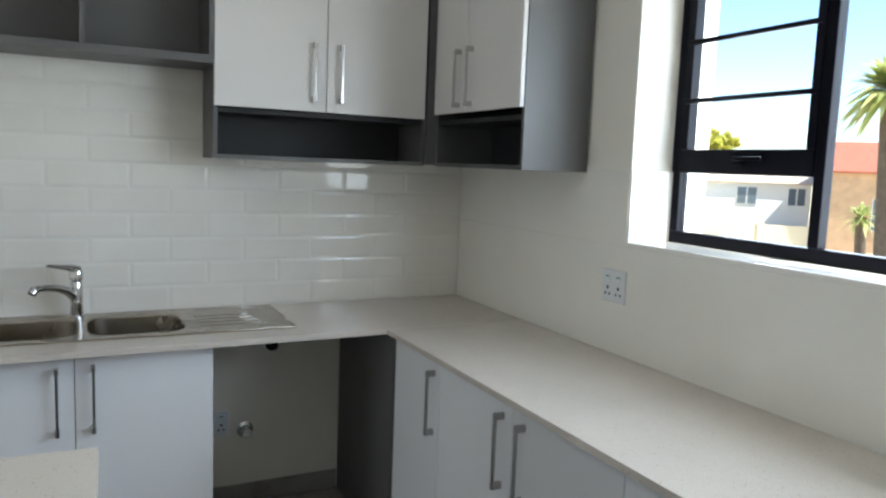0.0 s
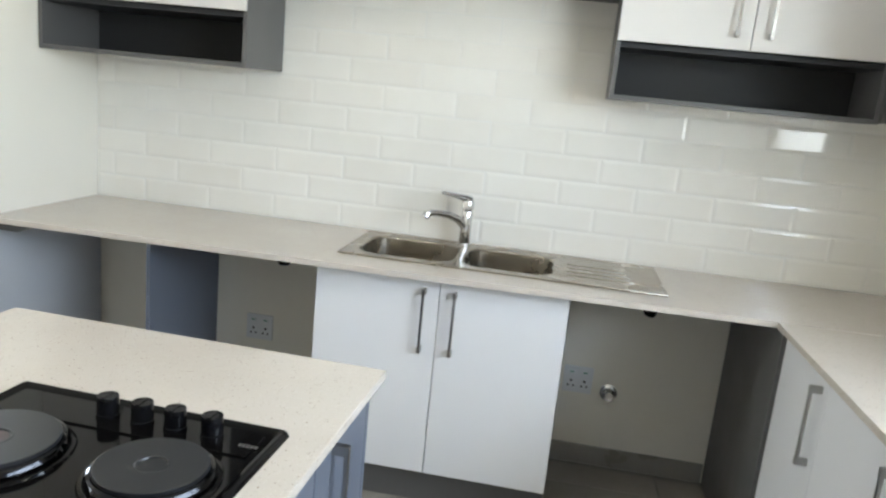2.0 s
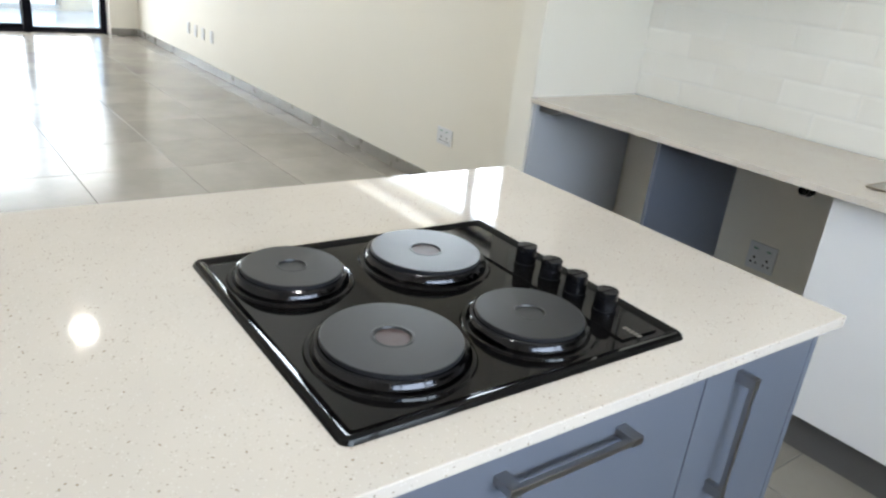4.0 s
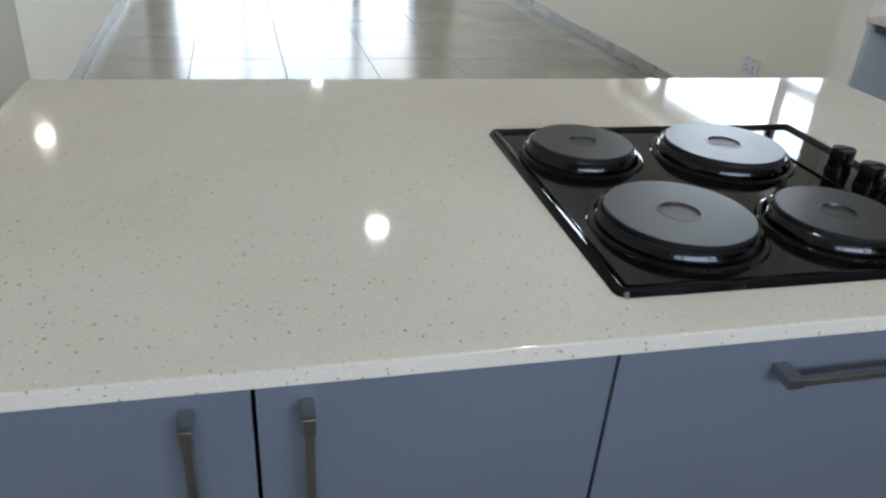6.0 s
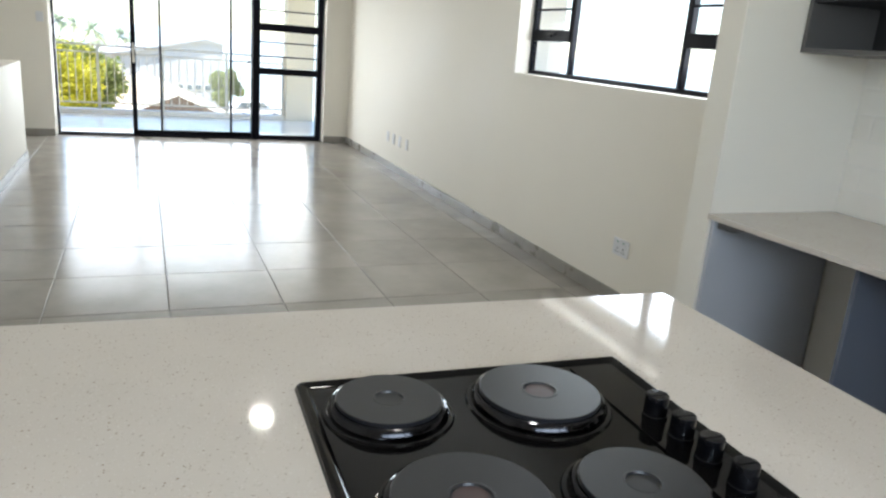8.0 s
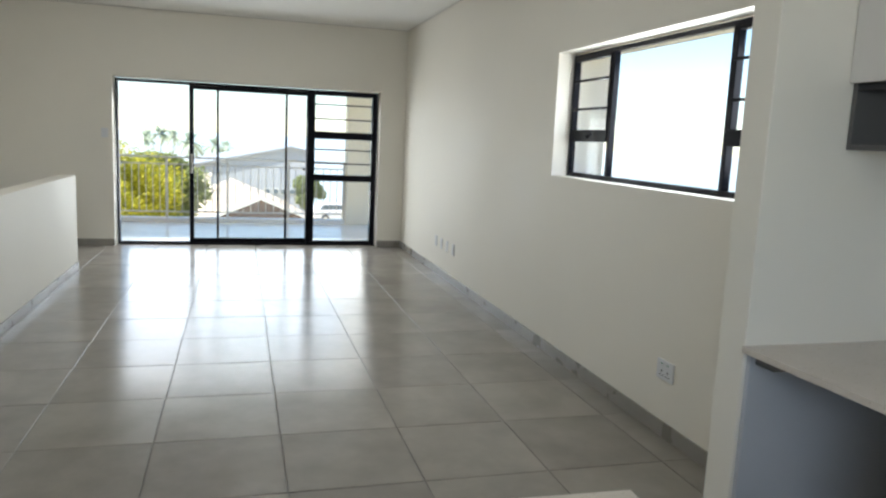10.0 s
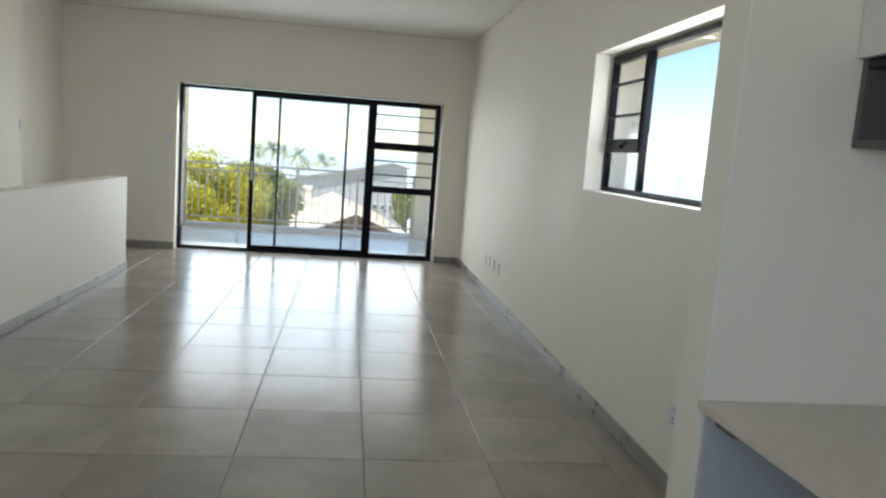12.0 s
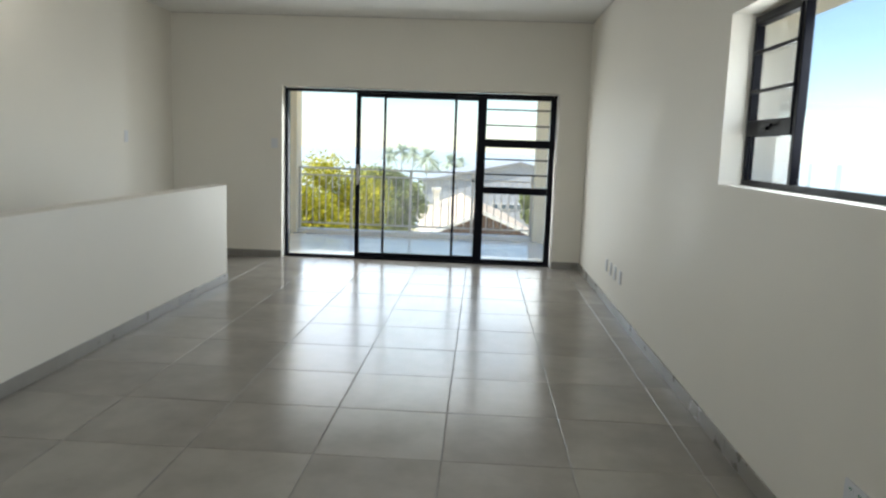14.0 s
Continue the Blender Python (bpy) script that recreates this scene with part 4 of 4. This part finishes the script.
def prism_house(name, m, length, width, eave, ridge, wall_mat, roof_mat, label, windows, overhang=0.3, base=-1.0):
    """House with a pitched roof: local x along the ridge, y across, z from its ground."""
    u = thing(name, m, label, "house", "houses")
    h = width / 2
    part("wall", boxes((0, length, -h, h, base, eave)), wall_mat, u)
    gb = bmesh.new()
    for x in (0.0, length - 0.15):
        a = [gb.verts.new(v) for v in ((x, -h, eave), (x, h, eave), (x, 0, ridge - 0.12))]
        b = [gb.verts.new(v.co + Vector((0.15, 0, 0))) for v in a]
        gb.faces.new(a), gb.faces.new(b[::-1])
        for i in range(3):
            gb.faces.new((a[i], b[i], b[(i + 1) % 3], a[(i + 1) % 3]))
    part("gable", gb, wall_mat, u)
    slope = (ridge - eave) / h
    for s in (-1, 1):
        rb = bmesh.new()
        y1, z1 = s * (h + overhang), eave - overhang * slope
        prof = [(0, ridge), (y1, z1), (y1, z1 - 0.12), (0, ridge - 0.12)]
        a = [rb.verts.new((-overhang, y, z)) for y, z in prof]
        b = [rb.verts.new((length + overhang, y, z)) for y, z in prof]
        rb.faces.new(a), rb.faces.new(b[::-1])
        for i in range(4):
            rb.faces.new((a[i], b[i], b[(i + 1) % 4], a[(i + 1) % 4]))
        rf = part("roof", rb, roof_mat, u)
        fb = bmesh.new()
        f = [(s * 0.02, ridge + 0.02), (y1, z1 + 0.02), (y1, z1 - 0.2), (s * 0.02, ridge - 0.2)]
        p = [fb.verts.new((-overhang - 0.05, y, z)) for y, z in f]
        q = [fb.verts.new((-overhang - 0.005, y, z)) for y, z in f]
        fb.faces.new(p), fb.faces.new(q[::-1])
        for i in range(4):
            fb.faces.new((p[i], q[i], q[(i + 1) % 4], p[(i + 1) % 4]))
        part("barge_board", fb, WHITE_OUT, rf)
    for face, c, z, w, hh in windows:
        if face == "end":
            wn_ = part("window", boxes((-0.06, 0.02, c - w / 2, c + w / 2, z, z + hh)), WHITE_OUT, u)
            for k in (0, 1):
                part("pane", boxes((-0.075, -0.058, c - w / 2 + 0.06 + k * w / 2, c - 0.05 + k * w / 2, z + 0.06, z + hh - 0.06)), DARK_PANE, wn_)
        else:
            yy = -h if face == "right" else h
            s = -1 if face == "right" else 1
            wn_ = part("window", boxes((c - w / 2, c + w / 2, min(yy, yy + s * 0.06), max(yy, yy + s * 0.06), z, z + hh)), WHITE_OUT, u)
            for k in (0, 1):
                part("pane", boxes((c - w / 2 + 0.06 + k * w / 2, c - 0.05 + k * w / 2, min(yy + s * 0.058, yy + s * 0.075), max(yy + s * 0.058, yy + s * 0.075), z + 0.06, z + hh - 0.06)), DARK_PANE, wn_)
    return u


# houses below the balcony; each ridge runs away from the viewer
gz = drop(-46, 2.0)
gh = prism_house("house", pose(-40.5, 2.44, gz, 0, 0, 186.1), 15.0, 6.2, -3.27 - gz, -2.0 - gz, BROWN_WALL, PALE_ROOF, "brown gabled house with a pale roof and white edges", [])
for k in range(19):
    y = -2.88 + k * 0.32
    part("gable_board", boxes((-0.05, -0.005, y, y + 0.05, -0.5, -3.35 - gz + 1.22 * (1 - abs(y + 0.025) / 3.1))), BARK, gh)
part("chimney", boxes((10.6, 11.1, 1.85, 2.3, -3.3 - gz, -1.45 - gz), (10.5, 11.2, 1.75, 2.4, -1.6 - gz, -1.42 - gz)), RENDER_OUT, gh, "cream chimney")
bz = drop(-66, 4)
hall = thing("hall", pose(-62, 0, bz), "large pale grey sheet-roofed hall with a row of windows", "building", "houses")


def extruded(profile, x0, x1):
    """A profile of (y, z) drawn out along x."""
    bm = bmesh.new()
    p, q = [bm.verts.new((x0, y, z)) for y, z in profile], [bm.verts.new((x1, y, z)) for y, z in profile]
    bm.faces.new(p), bm.faces.new(q[::-1])
    for i in range(len(p)):
        n = (i + 1) % len(p)
        bm.faces.new((p[i], q[i], q[n], p[n]))
    return bm


part("wall", extruded([(-2.6, -1.5), (6.8, -1.5), (6.8, -0.05 - bz), (5.5, 0.25 - bz), (-2.6, -1.55 - bz)], 0, -20), GREY_WALL, hall)
part("roof", extruded([(-2.9, -1.61 - bz), (5.5, 0.255 - bz), (5.5, 0.40 - bz), (-2.9, -1.46 - bz)], 0.3, -20.3), GREY_ROOF, hall, "blue-grey sheet roof")
part("roof", extruded([(5.503, 0.255 - bz), (7.1, -0.11 - bz), (7.1, 0.03 - bz), (5.503, 0.40 - bz)], 0.3, -20.3), GREY_ROOF, hall, "blue-grey sheet roof")
for k in range(5):
    wn_ = part("window", boxes((-0.02, 0.05, 3.3 + k * 0.68, 3.82 + k * 0.68, -3.65 - bz, -3.15 - bz)), WHITE_OUT, hall)
    part("pane", boxes((0.052, 0.066, 3.35 + k * 0.68, 3.77 + k * 0.68, -3.60 - bz, -3.20 - bz)), DARK_PANE, wn_)

# white car parked beyond the brown house
cz = drop(-60, 9.1)
car = thing("car", pose(-60, 9.1, cz, 0, 0, 12), "white parked hatchback beside the road", "car")
cb = extruded([(-2.0, 0.30), (2.0, 0.30), (2.05, 0.75), (1.1, 0.92), (-1.95, 0.95), (-2.05, 0.55)], -0.82, 0.82)
bmesh.ops.bevel(cb, geom=list(cb.edges), offset=0.06, segments=2, affect="EDGES", profile=0.5)
part("body", cb, WHITE_BOARD, car)
cb = extruded([(1.05, 0.91), (0.45, 1.42), (-1.45, 1.45), (-1.9, 0.94)], -0.70, 0.70)
bmesh.ops.bevel(cb, geom=list(cb.edges), offset=0.05, segments=2, affect="EDGES", profile=0.5)
part("cabin", cb, WHITE_BOARD, car)
for x in (-0.705, 0.705):
    part("side_window", extruded([(0.85, 0.97), (0.40, 1.35), (-1.38, 1.37), (-1.65, 0.98)], x - 0.01, x + 0.01), DARK_PANE, car)
part("windscreen", extruded([(1.09, 0.94), (0.53, 1.41), (0.50, 1.39), (1.05, 0.92)], -0.60, 0.60), DARK_PANE, car)
for x in (-0.78, 0.78):
    for y in (-1.25, 1.3):
        wheel = part("wheel", cyl(bmesh.new(), 0.30, 0.30, -0.10, 0.10, 24, pose(x, y, 0.30, 0, 90)), KNOB, car)
        part("rim", cyl(bmesh.new(), 0.17, 0.17, -0.105, 0.105, 16, pose(x, y, 0.30, 0, 90)), GALV, wheel)

# houses across the yard, seen past the kitchen worktop
prism_house("house", pose(45.0, 47.0, -3.2, 0, 0, -40), 10.0, 7.0, 4.6, 6.2, WHITE_OUT, PALE_ROOF, "white rendered house with small-paned windows across the yard", [("right", 5.4, 2.7, 1.5, 1.4), ("right", 9.0, 2.7, 1.3, 1.4), ("right", 1.6, 2.2, 1.2, 0.5)], base=-0.5)
prism_house("house", pose(49.2, 35.9, -3.2, 0, 0, -54), 16.0, 8.0, 5.6, 7.6, BRICK_OUT, RED_ROOF, "orange brick house with a red tiled roof", [("right", 4.0, 1.5, 2.2, 2.2), ("right", 9.0, 1.5, 2.2, 2.2)], base=-0.5)
for k in range(6):
    setting("yard_wall", boxes((0, 3.9, -0.12, 0.12, -0.4, 1.5), (3.9, 4.3, -0.2, 0.2, -0.4, 1.75)), YELLOW_OUT, "yellow rendered yard wall with piers", "garden wall").matrix_basis = pose(36.5 + 3.3 * k - 6, 42.5 - 2.77 * k + 5, -3.2, 0, 0, -40)
tree(53.3, 52.0, -3.2, (0, 0, 7.8), (3.2, 3.2, 1.3), 16000, 0.16, "round green tree behind the white house", 8)
sh = thing("shrub", pose(14.6, 9.6, -3.2), "dry orange flowering shrub under the palms", "shrub")
shb = bmesh.new()
leaf_cloud(shb, (0, 0, 1.6), (0.8, 0.8, 1.5), 2500, 0.06, random.Random(4))
part("foliage", shb, leaf_material("orange_leaf", (0.30, 0.16, 0.04), (0.45, 0.28, 0.08)), sh)
part("stem", tube(bmesh.new(), [(0, 0, -0.2), (0.05, 0, 1.4)], 0.05, 8), BARK, sh)


# ---- floor tiles ----
def tile_mesh(name, w, d, h, bevel, material, cache={}):
    key = (name, round(w, 3), round(d, 3))
    if key not in cache:
        bm = bmesh.new()
        v = lambda x, y, z: bm.verts.new((x, y, z))
        lo = [v(0, 0, -h), v(w, 0, -h), v(w, d, -h), v(0, d, -h)]
        mid = [v(0, 0, -bevel), v(w, 0, -bevel), v(w, d, -bevel), v(0, d, -bevel)]
        hi = [v(bevel, bevel, 0), v(w - bevel, bevel, 0), v(w - bevel, d - bevel, 0), v(bevel, d - bevel, 0)]
        for k in range(4):
            n = (k + 1) % 4
            bm.faces.new((lo[k], lo[n], mid[n], mid[k]))
            bm.faces.new((mid[k], mid[n], hi[n], hi[k]))
        bm.faces.new(hi)
        me = bpy.data.meshes.new(name)
        bm.to_mesh(me)
        bm.free()
        me.materials.append(material)
        cache[key] = me
    return cache[key]


def piece(name, me, parent, m):
    ob = new(name, me)
    ob.parent = parent
    ob.matrix_basis = m
    return ob


PX, PY, GAP = 0.608, 0.590, 0.005
for i in range(-10, 11):
    for j in range(-6, 5):
        x0, x1 = max(-3.83 + i * PX, -9.58), min(-3.83 + (i + 1) * PX, EAST - 0.002)
        y0, y1 = max(1.53 + j * PY, SOUTH - 0.12), min(1.53 + (j + 1) * PY, NORTH - 0.002)
        if x1 - x0 > 0.04 and y1 - y0 > 0.04:
            me = tile_mesh("floor_tile", x1 - x0 - GAP, y1 - y0 - GAP, 0.004, 0.0018, FLOOR_TILE)
            piece("floor_tile", me, floor, pose(x0 + GAP / 2, y0 + GAP / 2, random.uniform(-0.0004, 0.0004), random.uniform(-0.06, 0.06), random.uniform(-0.06, 0.06)))

# ---- skirting tiles ----
def skirting(name, parent, start, run, length, label=""):
    """A row of skirting tiles along a wall; run is the wall's direction in degrees, the tiles face its right-hand side."""
    n = max(1, round(length / 0.605))
    w = length / n
    me = bpy.data.meshes.new(name)
    bm = boxes((0.001, w - 0.001, -0.010, -0.0005, 0.001, 0.085), bevel=0.002)
    bm.to_mesh(me)
    bm.free()
    me.materials.append(SKIRT)
    for k in range(n):
        piece("skirting_tile", me, parent, Matrix.Translation((*start, 0)) @ pose(0, 0, 0, 0, 0, run) @ Matrix.Translation((k * w, 0, 0)))


skirting("skirting_tile", wall_living, (FAR + 0.012, NORTH), 0, -1.685 - FAR - 0.012)
skirting("skirting_tile", wall_west, (FAR, -1.49), 90, DY0 + 1.49)
skirting("skirting_tile", wall_west, (FAR, DY1), 90, NORTH - DY1 - 0.012)
skirting("skirting_tile", half_wall, (-3.0, -0.268), 180, 4.82)
skirting("skirting_tile", half_wall, (-7.82, -0.268), 270, 0.15)
skirting("skirting_tile", wall_kitchen, (-1.530, KIT + 0.012), 0, 0.555)
skirting("skirting_tile", wall_kitchen, (-0.956, KIT + 0.012), 0, 0.62)
skirting("skirting_tile", wall_kitchen, (0.572, KIT + 0.012), 0, 0.652)

# ---- glazed tiles over the worktop ----
backing = part("tile_bed", boxes((-1.549, EAST - 0.002, KIT + 0.002, KIT + 0.0115, 0.9, 2.6)), WGROUT, wall_kitchen)
TW, TH, TG = 0.300, 0.100, 0.0022
cache = {}
row = 0
z = 0.902
while z < 2.15:
    x = -1.548 - (0.15 if row % 2 else 0.0) - 0.07
    while x < EAST - 0.006:
        a, b = max(x, -1.548), min(x + TW, EAST - 0.007)
        if b - a > 0.05:
            key = round(b - a, 3)
            if key not in cache:
                w, h = b - a - TG, TH - TG
                bm = bmesh.new()
                rings = []
                for e, y in ((0, 0.0055), (0, 0.0018), (0.0010, 0.0016), (0.0105, 0.0001), (0.0125, 0.0)):
                    rings.append([bm.verts.new(v) for v in ((e, y, e), (w - e, y, e), (w - e, y, h - e), (e, y, h - e))])
                for p, q in zip(rings, rings[1:]):
                    for k in range(4):
                        n = (k + 1) % 4
                        bm.faces.new((p[k], p[n], q[n], q[k]))
                bm.faces.new(rings[-1])
                me = bpy.data.meshes.new("wall_tile")
                bm.to_mesh(me)
                bm.free()
                me.materials.append(WALL_TILE)
                cache[key] = me
            piece("wall_tile", cache[key], wall_kitchen, pose(a + TG / 2, KIT, z, random.uniform(-0.25, 0.25), 0, random.uniform(-0.15, 0.15)))
        x += TW
    z += TH
    row += 1
part("tile_panel", boxes((EAST - 0.0065, EAST - 0.0005, -0.75, KIT, 0.9, 1.283), (EAST - 0.0065, EAST - 0.0005, EY1, KIT, 1.283, 1.547), bevel=0.001), WALL_TILE, wall_east)
